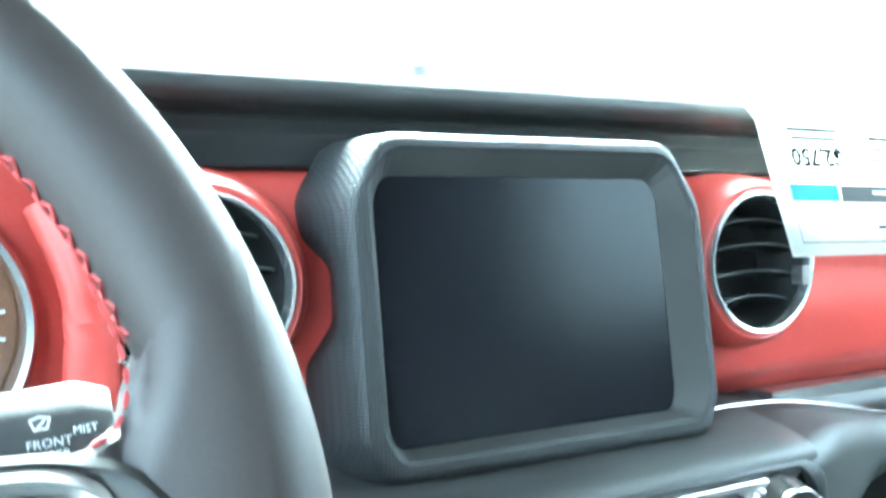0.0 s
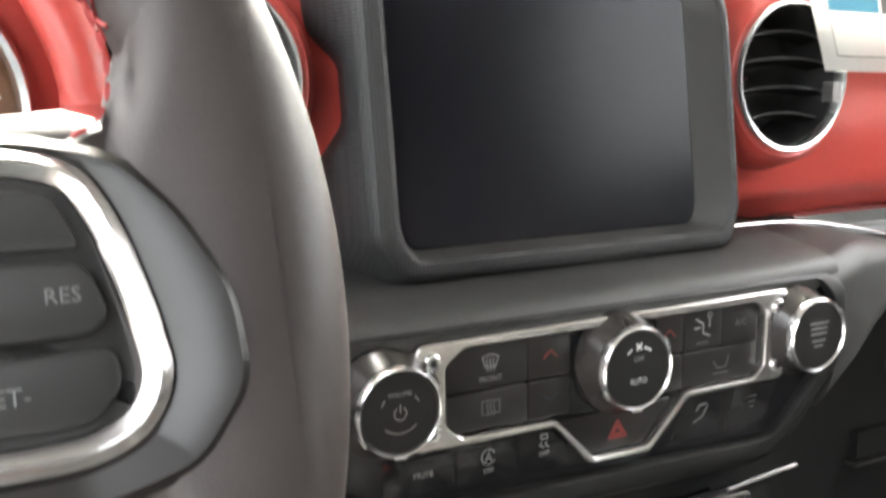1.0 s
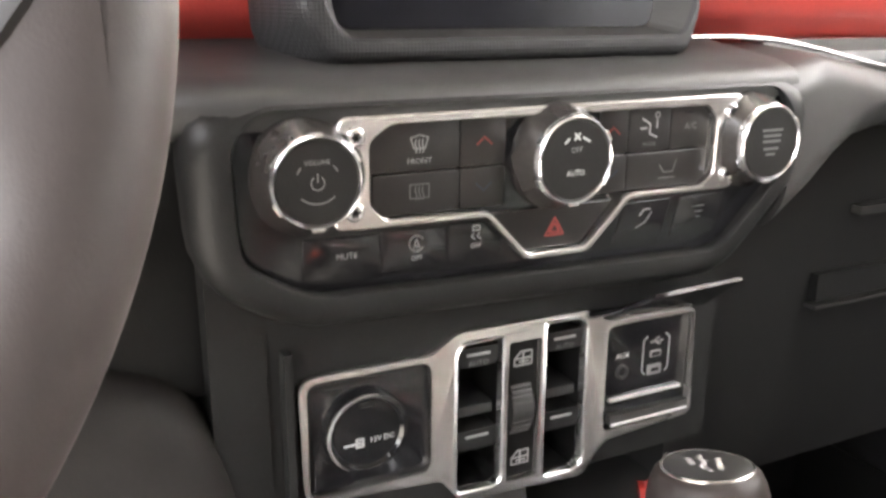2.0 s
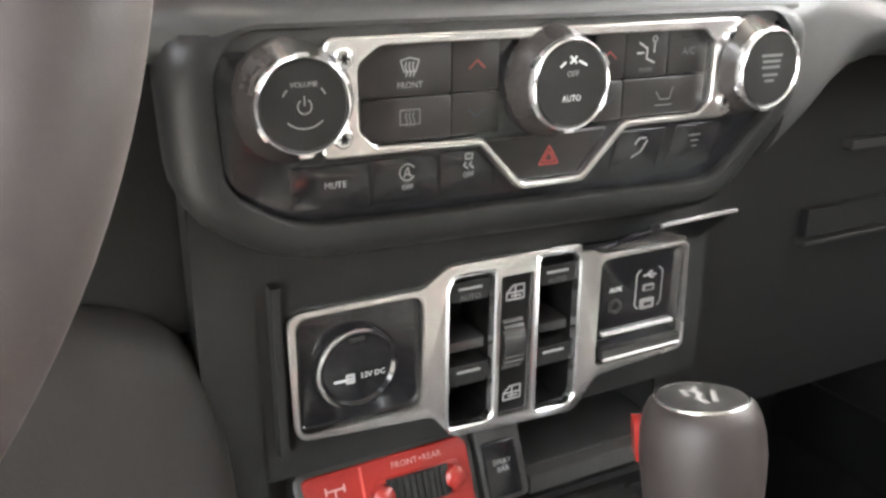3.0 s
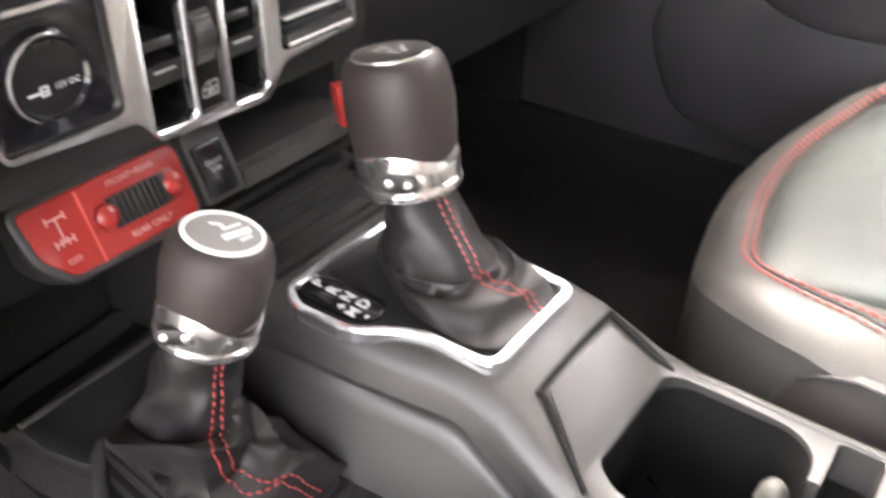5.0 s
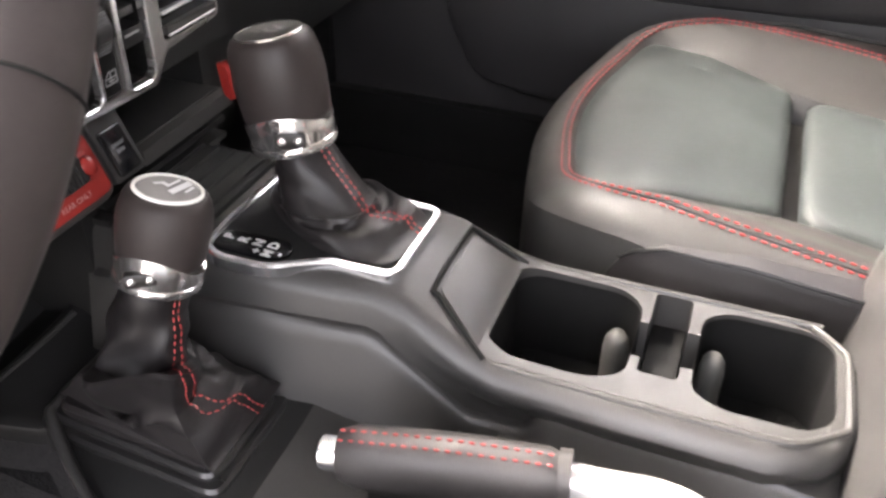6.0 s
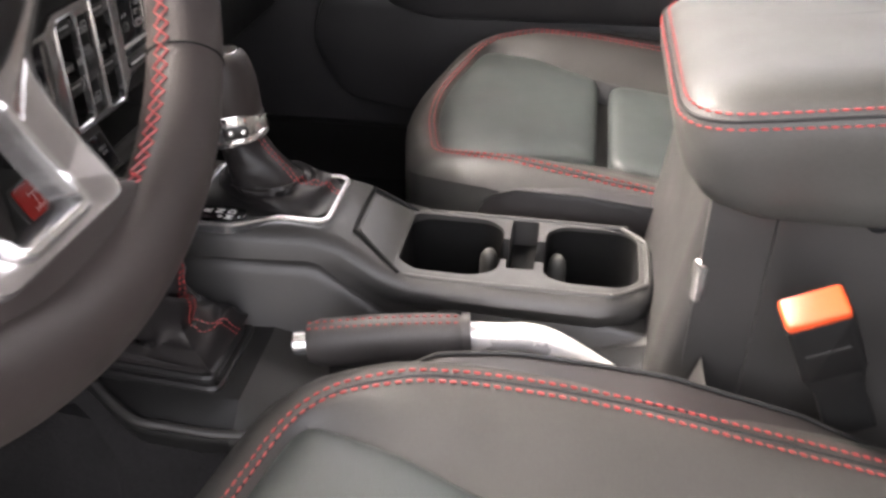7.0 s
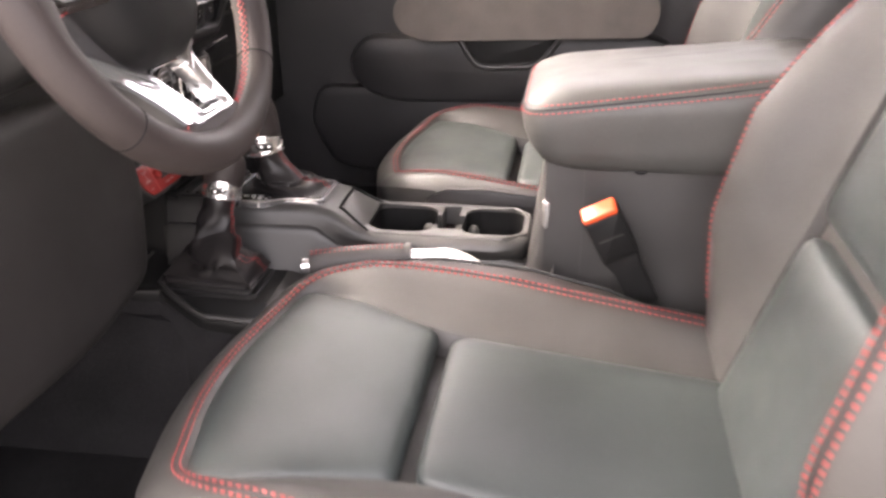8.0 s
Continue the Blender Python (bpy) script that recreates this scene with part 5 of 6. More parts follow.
# transfer case lever on the driver's side
tb = thing("tunnel_plate", (-0.09, 0.33, 0.19), "black moulded plate round the transfer lever", "console")
sections = ((0.520, -0.130, 0.200, 0.200), (0.503, -0.140, 0.240, 0.242), (0.497, -0.143, 0.244, 0.246), (0.484, -0.143, 0.237, 0.238), (0.466, -0.142, 0.240, 0.242), (0.456, -0.140, 0.249, 0.251), (0.449, -0.139, 0.249, 0.250), (0.430, -0.137, 0.245, 0.242),
            (0.404, -0.129, 0.242, 0.240), (0.398, -0.126, 0.243, 0.240), (0.355, -0.153, 0.234, 0.238), (0.335, -0.165, 0.229, 0.238), (0.318, -0.171, 0.226, 0.238), (0.270, -0.171, 0.223, 0.238), (0.246, -0.168, 0.222, 0.237), (0.225, -0.165, 0.221, 0.231), (0.190, -0.158, 0.219, 0.224), (0.150, -0.150, 0.216, 0.218), (-0.100, -0.142, 0.210, 0.212))
for rows_, mat_, n_ in ((sections[:15], DARK, "plate"), (sections[14:], TRIM, "rear_plate")):
    part(n_, rings([[(xl + 0.004, y, zl - 0.040), (xl + 0.001, y, zl - 0.012), (xl - 0.001, y, zl - 0.005), (xl, y, zl - 0.002), (xl + 0.005, y, zl), (xl + 0.012, y, zl - 0.001), (xl + 0.030, y, zt), (-0.060, y, zt + 0.002), (-0.030, y, zt + 0.006), (-0.030, y, 0.12)] for y, xl, zl, zt in rows_]), mat_, tb)
part("carpet_side", rings([[(xl - 0.016, y, 0.10), (xl - 0.010, y, zl - 0.032), (xl + 0.004, y, zl - 0.016), (-0.08, y, zl - 0.016), (-0.08, y, 0.10)] for y, xl, zl, zt in sections[1:]]), CARPET, tb, "black carpet under the plate")
part("plate_lip", tube(smooth_path([(-0.085, 0.403, 0.2475), (-0.112, 0.4025, 0.2460), (-0.1215, 0.3975, 0.2455), (-0.150, 0.357, 0.2355), (-0.1655, 0.326, 0.2280), (-0.1665, 0.300, 0.2260), (-0.1665, 0.262, 0.2238), (-0.1615, 0.222, 0.2222), (-0.146, 0.15, 0.2170), (-0.138, 0.05, 0.2145)], 5), 0.0042, 10), TRIM, tb, "raised lip of the plate")
part("front_ridge", tube([(-0.138, 0.4525, 0.2485), (-0.100, 0.4515, 0.2495), (-0.035, 0.449, 0.2545)], 0.0026, 8), TRIM, tb, "raised front edge of the plate")
for k in range(3):
    e = 0.001 + 0.0065 * k
    pz = 0.243 + 0.005 * k
    o = rounded([(-0.138 + e, 0.262 + e), (-0.040 - e, 0.262 + e), (-0.034 - e, 0.41 - e), (-0.128 + e, 0.41 - e)], 0.012, 4)
    part("bellows", band(top, o, inset(o, 0.010), 0.2, pz, 0.0022), RIB, tb, "rubber bellows fold")
tl = thing("transfer_lever", (-0.09, 0.32, 0.25), "transfer case lever with leather gaiter and a ringed black knob", "gear lever")
gl2 = gaiter([(-0.129, 0.269), (-0.045, 0.269), (-0.040, 0.403), (-0.107, 0.403)], 0.254, Vector((-0.1045, 0.322, 0.316)), Vector((-0.0965, 0.309, 0.372)), 0.0255, 0.0205, 0.010, 0.0150, 11, 0.024, 3.5)
part("gaiter", rings(gl2, cap0=False, cap1=False), BOOT, tl, "black leather gaiter")
for da in (-0.10, 0.10):
    part("seam", stitches(seam_line(gl2, radians(-84) + da * 0.5, radians(-106) + da), 0.0034, 0.0016, 0.0006), THREAD, tl, "red stitching")
part("skirt", band(top, rounded([(-0.125, 0.276), (-0.052, 0.276), (-0.050, 0.397), (-0.117, 0.397)], 0.01, 3), rounded([(-0.113, 0.288), (-0.062, 0.288), (-0.060, 0.385), (-0.106, 0.385)], 0.01, 3), 0.245, 0.256, 0.003), BOOT, tl)
tf = lever_knob(tl, (-0.0955, 0.309, 0.369), (-0.084, 0.301, 0.419), 0.0260, 0.0535, 0.0150, 0.42, radians(240))
cb = Frame((-0.1168, 0.3022, 0.3815), (0.57, -0.82, 0), (0.15, 0.05, 1))
part("badge", slab(cb, rounded(rect(-0.010, 0.009, -0.0038, 0.0046), 0.0035, 3), -0.008, 0.0026, 0.001), SMOKE, tl, "dark oval badge")
for x in (-0.0055, 0.0045):
    part("badge_stud", lathe(Frame(cb(x, 0.0004, 0.0026), cb.u, cb.v), [(0.0028, -0.001), (0.0026, 0.0004), (0.0018, 0.0011), (0.0008, 0.0014)], 14), POLISH, tl, "bright stud")
tt = Frame(tf(0, 0, 0.0535), tf.u, tf.v)
part("top_ring", lathe(tt, [(0.0194, -0.004), (0.0194, 0.0008), (0.0188, 0.0014), (0.0174, 0.0012), (0.0170, -0.003)], 44, cap=False), PAPER, tl, "white ring")
part("top_cap", lathe(tt, [(0.0170, -0.004), (0.0166, 0.0006), (0.001, 0.0008)], 40), FINGER, tl, "grey cap")
t2f = Frame(tf(0, 0, 0.0544), (0.8, -0.6, 0), (0.6, 0.8, 0.1))
part("shift_diagram", strokes(t2f, [[(-0.0125, 0.0065), (-0.008, 0.0085)], [(-0.011, 0.003), (-0.0065, 0.005)], [(-0.006, 0.0075), (-0.001, 0.0055), (0.0005, 0.0015), (0.0075, 0.0035)], [(0.007, -0.0085), (0.0115, -0.0065)], [(-0.009, -0.0015), (-0.006, -0.004)]], 0.0019, 0.0006), MARK, tl, "white shift diagram", False)
part("shift_bar", strokes(t2f, [[(-0.0065, -0.0065), (0.0105, -0.0020)]], 0.0046, 0.0006), MARK, tl, "white bar on the cap", False)

# hand brake
hb = thing("hand_brake", (-0.09, 0.06, 0.22), "hand brake with leather grip, red seams and silver lever", "hand brake")
g0, g1 = Vector((-0.1085, 0.192, 0.2800)), Vector((-0.090, 0.064, 0.2895))
gd = (g1 - g0).normalized()
part("grip", tube([g0 + gd * t for t in np.linspace(0, (g1 - g0).length, 14)], lambda t: 0.0162 + 0.0020 * math.sin(math.pi * t) - (0.003 if t in (0, 1) else 0), 24, flat=1.24), GRIP, hb, "black leather grip")
part("grip_end", tube([g1 - gd * 0.004, g1 + gd * 0.003], 0.0166, 24, flat=1.24), GRIP, hb)
part("button", tube([g0 - gd * 0.013, g0 - gd * 0.011, g0 + gd * 0.002], lambda t: 0.0085 if t == 0 else 0.0105, 20), CHROME, hb, "bright release button")
side = gd.cross(Vector((0, 0, 1))).normalized()
upw = side.cross(gd).normalized()
upw = upw if upw.z > 0 else -upw
for sgn in (0.02, 0.40):
    line = []
    for t in np.linspace(0.002, 0.126, 30):
        rr = 0.0165 + 0.0020 * math.sin(math.pi * t / 0.129)
        line.append(g0 + gd * t + side * math.sin(sgn) * rr + upw * math.cos(sgn) * rr * 1.24)
    part("seam", stitches(line, 0.0034, 0.0028, 0.0007), THREAD, hb, "red stitching")
part("lever", tube(smooth_path([g1 + gd * 0.001, Vector((-0.087, 0.035, 0.2900)), Vector((-0.0855, 0.014, 0.2910)), Vector((-0.084, -0.008, 0.2835)), Vector((-0.082, -0.048, 0.2580)), Vector((-0.081, -0.068, 0.2440))], 5), 0.0110, 20, flat=1.12), SILVER, hb, "satin silver lever")
part("underside", rings([[(x, y, z) for x, z in ((-0.096 - w, zb), (-0.096 + w, zb), (-0.096 + w, zt), (-0.096 - w, zt))] for y, zb, zt, w in ((0.150, 0.225, 0.275, 0.008), (0.165, 0.222, 0.272, 0.010), (0.178, 0.23, 0.268, 0.009))]), DARK, hb, "black mount under the grip")
part("boot", lathe(Frame((-0.078, -0.06, 0.222), (1, 0, 0), (0, 1, 0)), [(0.03, -0.002), (0.029, 0.006), (0.022, 0.014), (0.018, 0.02)], 28), DARK, hb, "rubber boot at its foot")

# storage box and armrest
bxo = thing("storage_box", (0.05, -0.33, 0.16), "dark grey plastic storage box between the seats", "storage box")
part("body", box(-0.078, 0.172, -0.60, -0.108, 0.15, 0.4275, 0.008, 3), TRIM, bxo)
part("front_foot", rings([[(x, y, z) for x, y in rounded([(-0.075 - e, -0.05 + d), (-0.078 - e, -0.14), (0.170, -0.14), (0.165, -0.05 + d)], 0.03, 5)] for z, e, d in ((0.16, 0.008, -0.030), (0.20, 0.006, -0.031), (0.24, 0.004, -0.033), (0.27, 0.002, -0.036), (0.30, 0.0, -0.040), (0.34, 0.0, -0.046), (0.40, 0.0, -0.054), (0.424, 0.0, -0.057))]), TRIM, bxo, "curved front of the box")
part("side_cover", box(-0.0815, -0.07, -0.59, -0.155, 0.17, 0.415, 0.003), TRIM, bxo, "flat side cover")
part("catch", slab(Frame((-0.070, -0.110, 0.352), (0.35, -0.93, 0), (0, 0, 1)), rounded(rect(-0.0055, 0.0055, -0.019, 0.019), 0.0045, 3), -0.012, 0.009, 0.004), SATIN, bxo, "bright catch")
part("notch", lathe(Frame((-0.0815, -0.222, 0.421), (0, -1, 0), (0, 0, 1)), [(0.010, -0.004), (0.010, 0.0012), (0.001, 0.0014)], 20), GLOSS, bxo, "round notch")
arm = thing("armrest", (0.05, -0.33, 0.424), "padded leather armrest lid with red double seam", "armrest")
LID = ((0.4255, 0.030, 0.060), (0.4165, 0.020, 0.050), (0.4160, 0.010, 0.036), (0.4240, 0.004, 0.024), (0.445, 0.001, 0.011), (0.470, 0.0, 0.003), (0.492, -0.001, 0.0), (0.505, 0.001, 0.002), (0.519, 0.008, 0.012), (0.528, 0.022, 0.030), (0.533, 0.045, 0.058), (0.5355, 0.09, 0.10))


def lid_ring(e, f):
    """The lid's outline from above, with points all along its sides."""
    P = rounded([(-0.096 + e, -0.075 - f), (-0.096 + e, -0.60), (0.188 - e, -0.60), (0.188 - e, -0.075 - f)], 0.045, 8)
    out = []
    for i, p in enumerate(P):
        q = P[(i + 1) % len(P)]
        for k in range(12 if i % 9 == 8 else 1):
            t = k / (12 if i % 9 == 8 else 1)
            out.append((p[0] + (q[0] - p[0]) * t, p[1] + (q[1] - p[1]) * t))
    return out


def lid_back(y):
    return min(1.3, max(0.0, (-0.085 - y) / 0.26))


def lid_height(y, z):
    """The lid is thinner at its nose and swells towards the back."""
    return 0.4255 + (z - 0.4255) * (0.80 + 0.20 * lid_back(y))


al = [[(x, y, lid_height(y, z)) for x, y in lid_ring(e, f)] for z, e, f in LID]
part("pad", rings(al), LIT_LEATHER, arm, "grey-black leather pad")


def lid_line(z, lift):
    """A line round the lid, climbing towards the back."""
    out = []
    zs, es, fs = zip(*LID[4:])
    for i, (_, y) in enumerate(lid_ring(0, 0)):
        zz = z + 0.016 * lid_back(y)
        x2, y2 = lid_ring(float(np.interp(zz, zs, es)) - lift, float(np.interp(zz, zs, fs)) - lift)[i]
        out.append(Vector((x2, y2, lid_height(y, zz))))
    return out


for zz, e in ((0.499, 0.0010), (0.511, 0.0012)):
    ring = lid_line(zz, e)
    part("seam", stitches(ring + [ring[0]], 0.0048, 0.0024, 0.0010), THREAD, arm, "red stitching")
part("welt", tube(lid_line(0.505, 0.0006), 0.0012, 6, closed=True), DARK, arm)

# belt buckle beside the driver's seat
bk = thing("belt_buckle", (-0.14, -0.19, 0.26), "black seat belt buckle with an orange press button", "seat belt buckle")
b0, b1 = Vector((-0.148, -0.172, 0.388)), Vector((-0.105, -0.232, 0.262))
ax_ = (b0 - b1).normalized()
uu = Vector((0.10, -0.97, 0.2)); uu = (uu - ax_ * uu.dot(ax_)).normalized()
bf = Frame(b0, uu, ax_)
part("body", slab(bf, rounded(rect(-0.0225, 0.0225, -0.072, -0.004), 0.006, 4), -0.013, 0.013, 0.005), DARK, bk)
part("press_button", slab(bf, rounded(rect(-0.0212, 0.0212, -0.006, 0.003), 0.004, 3), -0.0105, 0.0134, 0.004), ORANGE, bk, "orange press button")
part("slot", slab(bf, rect(-0.015, 0.015, -0.037, -0.0345), 0.012, 0.0136, 0.0003), TRIM, bk)
part("stalk", slab(bf, rounded([(-0.024, -0.068), (-0.017, -0.095), (-0.019, -0.16), (0.019, -0.16), (0.017, -0.095), (0.024, -0.068)], 0.004, 2), -0.008, 0.008, 0.003), DARK, bk, "black sleeve")

# ---------- seats ----------
def seat_outline(n=112):
    """Outlines of the cushion from above (lateral, fore): its side, its sewn crest and its inset panels."""
    O = rounded([(-0.262, -0.39), (0.262, -0.39), (0.264, -0.07), (0.256, 0.06), (0.212, 0.172), (0.0, 0.216), (-0.212, 0.172), (-0.256, 0.06), (-0.264, -0.07)], [0.05, 0.05, 0.2, 0.16, 0.10, 0.3, 0.10, 0.16, 0.2], 8)
    S = rounded([(-0.222, -0.39), (0.222, -0.39), (0.230, -0.07), (0.218, 0.05), (0.186, 0.140), (0.0, 0.182), (-0.186, 0.140), (-0.218, 0.05), (-0.230, -0.07)], [0.05, 0.05, 0.2, 0.16, 0.07, 0.3, 0.07, 0.16, 0.2], 8)
    I = rounded([(-0.145, -0.42), (0.145, -0.42), (0.124, -0.045), (0.150, 0.04), (0.176, 0.130), (0.0, 0.173), (-0.176, 0.130), (-0.150, 0.04), (-0.124, -0.045)], [0.01, 0.01, 0.1, 0.1, 0.02, 0.3, 0.02, 0.1, 0.1], 8)
    return resample(O, n), list(zip(resample(S, n), resample(I, n)))


def across(o, si, f):
    """From the side (0) over the sewn crest (0.35) to the inset panel (1)."""
    return o.lerp(si[0], f / 0.35) if f < 0.35 else si[0].lerp(si[1], (f - 0.35) / 0.65)


def resample(poly, n):
    """Points at even angles round the middle."""
    P = [Vector(p) for p in poly]
    out = []
    c = Vector((0, -0.09))
    for k in range(n):
        a = 2 * math.pi * k / n
        d = Vector((math.cos(a), math.sin(a)))
        best = None
        for i in range(len(P)):
            p, q = P[i] - c, P[(i + 1) % len(P)] - c
            e = q - p
            den = d.x * e.y - d.y * e.x
            if abs(den) < 1e-12:
                continue
            t = (p.x * e.y - p.y * e.x) / den
            s = (p.x * d.y - p.y * d.x) / den
            if t > 0 and -1e-6 <= s <= 1 + 1e-6:
                best = t if best is None else max(best, t)
        out.append(c + d * best)
    return out


def seat_level(y):
    return 0.296 + 0.16 * min(0.0, y - 0.06) * (1.0 if y < 0.06 else 0) - (max(0.0, y - 0.10) ** 2) * 2.2


def bolster(x, y):
    side = max(0.0, (abs(x) - 0.14) / 0.12)
    return seat_level(y) + 0.004 + 0.038 * min(1, side) ** 1.3


def pillow(poly, level):
    """A stuffed panel of a given outline on the seat's own slope."""
    c = Vector((sum(p[0] for p in poly) / len(poly), sum(p[1] for p in poly) / len(poly)))
    hx, hy = max(abs(p[0] - c.x) for p in poly), max(abs(p[1] - c.y) for p in poly)
    loops = [[(a, b, level(b) - 0.016) for a, b in poly]]
    for d, dz in ((0.0, -0.007), (0.002, -0.003), (0.005, 0.0002), (0.010, 0.0024), (0.020, 0.0042), (0.036, 0.0054), (0.060, 0.0058)):
        loops.append([(c.x + (a - c.x) * (1 - d / hx), c.y + (b - c.y) * (1 - d / hy), level(c.y + (b - c.y) * (1 - d / hy)) + dz) for a, b in poly])
    return rings(loops, cap0=False)


def cushion_line(O, I, f, n0, n1, lift):
    pts = []
    for k in range(n0, n1 + 1):
        o, i = O[k % len(O)], I[k % len(I)]
        p = across(o, i, f)
        pts.append(Vector((p.x, p.y, top_height(o, i, f) + lift)))
    return pts


def top_height(o, i, f):
    p = across(o, i, f)
    crest = bolster(*i[0])
    inner = seat_level(p.y) - 0.002
    if f < 0.35:
        u = f / 0.35
        return crest - 0.019 * (1 - u) ** 2.6
    u = (f - 0.35) / 0.65
    return crest * (1 - u * u * (3 - 2 * u)) + inner * (u * u * (3 - 2 * u))


def make_seat(label, group):
    s = thing("front_seat", (0, 0, 0), label, "car seat", group)
    O, I = seat_outline()
    loops = [[(p.x * 0.9, p.y * 0.9 - 0.01, 0.13) for p in O], [(p.x * 0.985, p.y * 0.985, 0.17) for p in O], [(p.x * 1.004, p.y * 1.004, 0.21) for p in O]]
    for f in (0.0, 0.03, 0.07, 0.12, 0.18, 0.25, 0.35, 0.45, 0.55, 0.66, 0.78, 0.9, 0.97):
        lp = []
        for o, i in zip(O, I):
            p = across(o, i, f)
            lp.append((p.x, p.y, top_height(o, i, f)))
        loops.append(lp)
    loops.append([(p.x, p.y, seat_level(p.y) - 0.010) for _, p in I])
    loops.append([(p.x * 0.96, p.y * 0.96, seat_level(p.y) - 0.030) for _, p in I])
    part("cushion", rings(loops), SEAT, s, "grey-black leather cushion with side bolsters")
    part("front_panel", pillow(rounded([(-0.131, -0.032), (0.131, -0.032), (0.158, 0.045), (0.1845, 0.1375), (0.0, 0.1795), (-0.1845, 0.1375), (-0.158, 0.045)], [0.010, 0.010, 0.09, 0.018, 0.3, 0.018, 0.09], 6), seat_level), SEAT_PAD, s, "perforated front panel")
    part("rear_panel", pillow(rounded([(-0.149, -0.405), (0.149, -0.405), (0.130, -0.047), (-0.130, -0.047)], [0.01, 0.01, 0.028, 0.028], 6), seat_level), SEAT_PAD, s, "perforated rear panel")
    N = len(O)
    for f in (0.295, 0.395):
        part("seam", stitches(cushion_line(O, I, f, -22, N // 2 + 22, 0.0012), 0.0052, 0.0026, 0.0010), THREAD, s, "red stitching")
    part("welt", tube(cushion_line(O, I, 0.35, -22, N // 2 + 22, 0.0002), 0.0012, 6), DARK, s, "dark seam between the panels")
    side = sorted([(p.y, p.x) for p in O if p.x > 0.15 and -0.34 < p.y < 0.12])
    for sg in (-1, 1):
        L = []
        for y in np.linspace(-0.32, 0.105, 40):
            x = float(np.interp(y, [q[0] for q in side], [q[1] for q in side])) * 1.004
            zt = float(np.interp(y, (-0.33, -0.22, -0.12, -0.01, 0.05, 0.08, 0.095, 0.105), (0.232, 0.276, 0.299, 0.308, 0.305, 0.291, 0.262, 0.20)))
            L.append([(sg * a, y, z) for a, z in ((x - 0.03, 0.135), (x - 0.006, 0.135), (x + 0.003, 0.17), (x + 0.0036, zt - 0.006), (x + 0.002, zt - 0.001), (x - 0.004, zt), (x - 0.03, zt))])
        part("side_cover", rings(L), BOOT, s, "dark side cover")
        part("side_seam", tube([Vector(l[4]) + Vector((0, 0, 0.002)) for l in L[2:-2]], 0.0016, 6), DARK, s)
    part("rail", box(-0.2, -0.16, -0.34, 0.14, 0.0, 0.15, 0.005), DARK, s, "black seat rail")
    part("rail", box(0.16, 0.2, -0.34, 0.14, 0.0, 0.15, 0.005), DARK, s, "black seat rail")
    # backrest
    bfm = Frame((0, -0.356, 0.225), (-1, 0, 0), (0, -0.36, 1))
    bo = rounded([(-0.225, -0.06), (0.225, -0.06), (0.268, 0.12), (0.262, 0.36), (0.205, 0.58), (0.12, 0.64), (-0.12, 0.64), (-0.205, 0.58), (-0.262, 0.36), (-0.268, 0.12)], 0.07, 6)
    bi = rounded([(-0.13, -0.06), (0.13, -0.06), (0.137, 0.12), (0.140, 0.30), (0.135, 0.42), (0.10, 0.50), (-0.10, 0.50), (-0.135, 0.42), (-0.140, 0.30), (-0.137, 0.12)], 0.05, 6)
    def bol(p):
        crest = float(np.interp(p[1], (-0.06, 0.04, 0.15, 0.27, 0.42, 0.60), (0.0, 0.04, 0.084, 0.098, 0.06, 0.035)))
        side = min(1.0, max(0.0, (abs(p[0]) - 0.12) / 0.10)) ** 1.2
        return 0.028 * (1 - side) + crest * side
    L = [[bfm(a * 0.92, b, -0.12) for a, b in bo], [bfm(a * 0.99, b, -0.10) for a, b in bo], [bfm(a, b, -0.04) for a, b in bo]]
    def bh(o, i, f):
        crest = bol((o[0] * 0.7 + i[0] * 0.3, o[1] * 0.7 + i[1] * 0.3))
        if f < 0.3:
            return crest - 0.06 * (1 - f / 0.3) ** 2.4
        u = (f - 0.3) / 0.7
        return crest * (1 - u * u * (3 - 2 * u)) + 0.016 * (u * u * (3 - 2 * u))
    mix = lambda o, i, f: (o[0] * (1 - f) + i[0] * f, o[1] * (1 - f) + i[1] * f)
    for f in (0.0, 0.04, 0.1, 0.18, 0.3, 0.42, 0.55, 0.7, 0.85, 0.97):
        L.append([bfm(*mix(o, i, f), bh(o, i, f)) for o, i in zip(bo, bi)])
    L.append([bfm(*i, 0.002) for i in bi])
    L.append([bfm(a * 0.8, b * 0.9 + 0.02, 0.0) for a, b in bi])
    back = part("backrest", rings(L), SEAT, s, "leather backrest with side bolsters")
    for nm, v0, v1 in (("lower_panel", -0.05, 0.20), ("upper_panel", 0.22, 0.48)):
        pl = rounded([(-0.127, v0), (0.127, v0), (0.13 if v0 < 0 else 0.105, v1), (-0.13 if v0 < 0 else -0.105, v1)], 0.02, 5)
        LL = [[bfm(a, b, 0.0) for a, b in pl], [bfm(a, b, 0.014) for a, b in pl]]
        vm = (v0 + v1) / 2
        for d, h in ((0.004, 0.019), (0.012, 0.023), (0.03, 0.026), (0.06, 0.028)):
            LL.append([bfm(a * (1 - d / 0.13), vm + (b - vm) * (1 - d / 0.13), h) for a, b in pl])
        part(nm, rings(LL, cap0=False), SEAT_PAD, back, "perforated panel")
    for f in (0.2, 0.29):
        line = [bfm(*mix(o, i, f), bh(o, i, f) + 0.0012) for o, i in zip(bo, bi)]
        k = len(line)
        st = 9
        part("seam", stitches(line[st:], 0.0050, 0.0024, 0.0010), THREAD, back, "red stitching")
    part("welt", tube([bfm(*mix(o, i, 0.245), bh(o, i, 0.245)) for o, i in zip(bo, bi)][9:], 0.0012, 6), DARK, back)
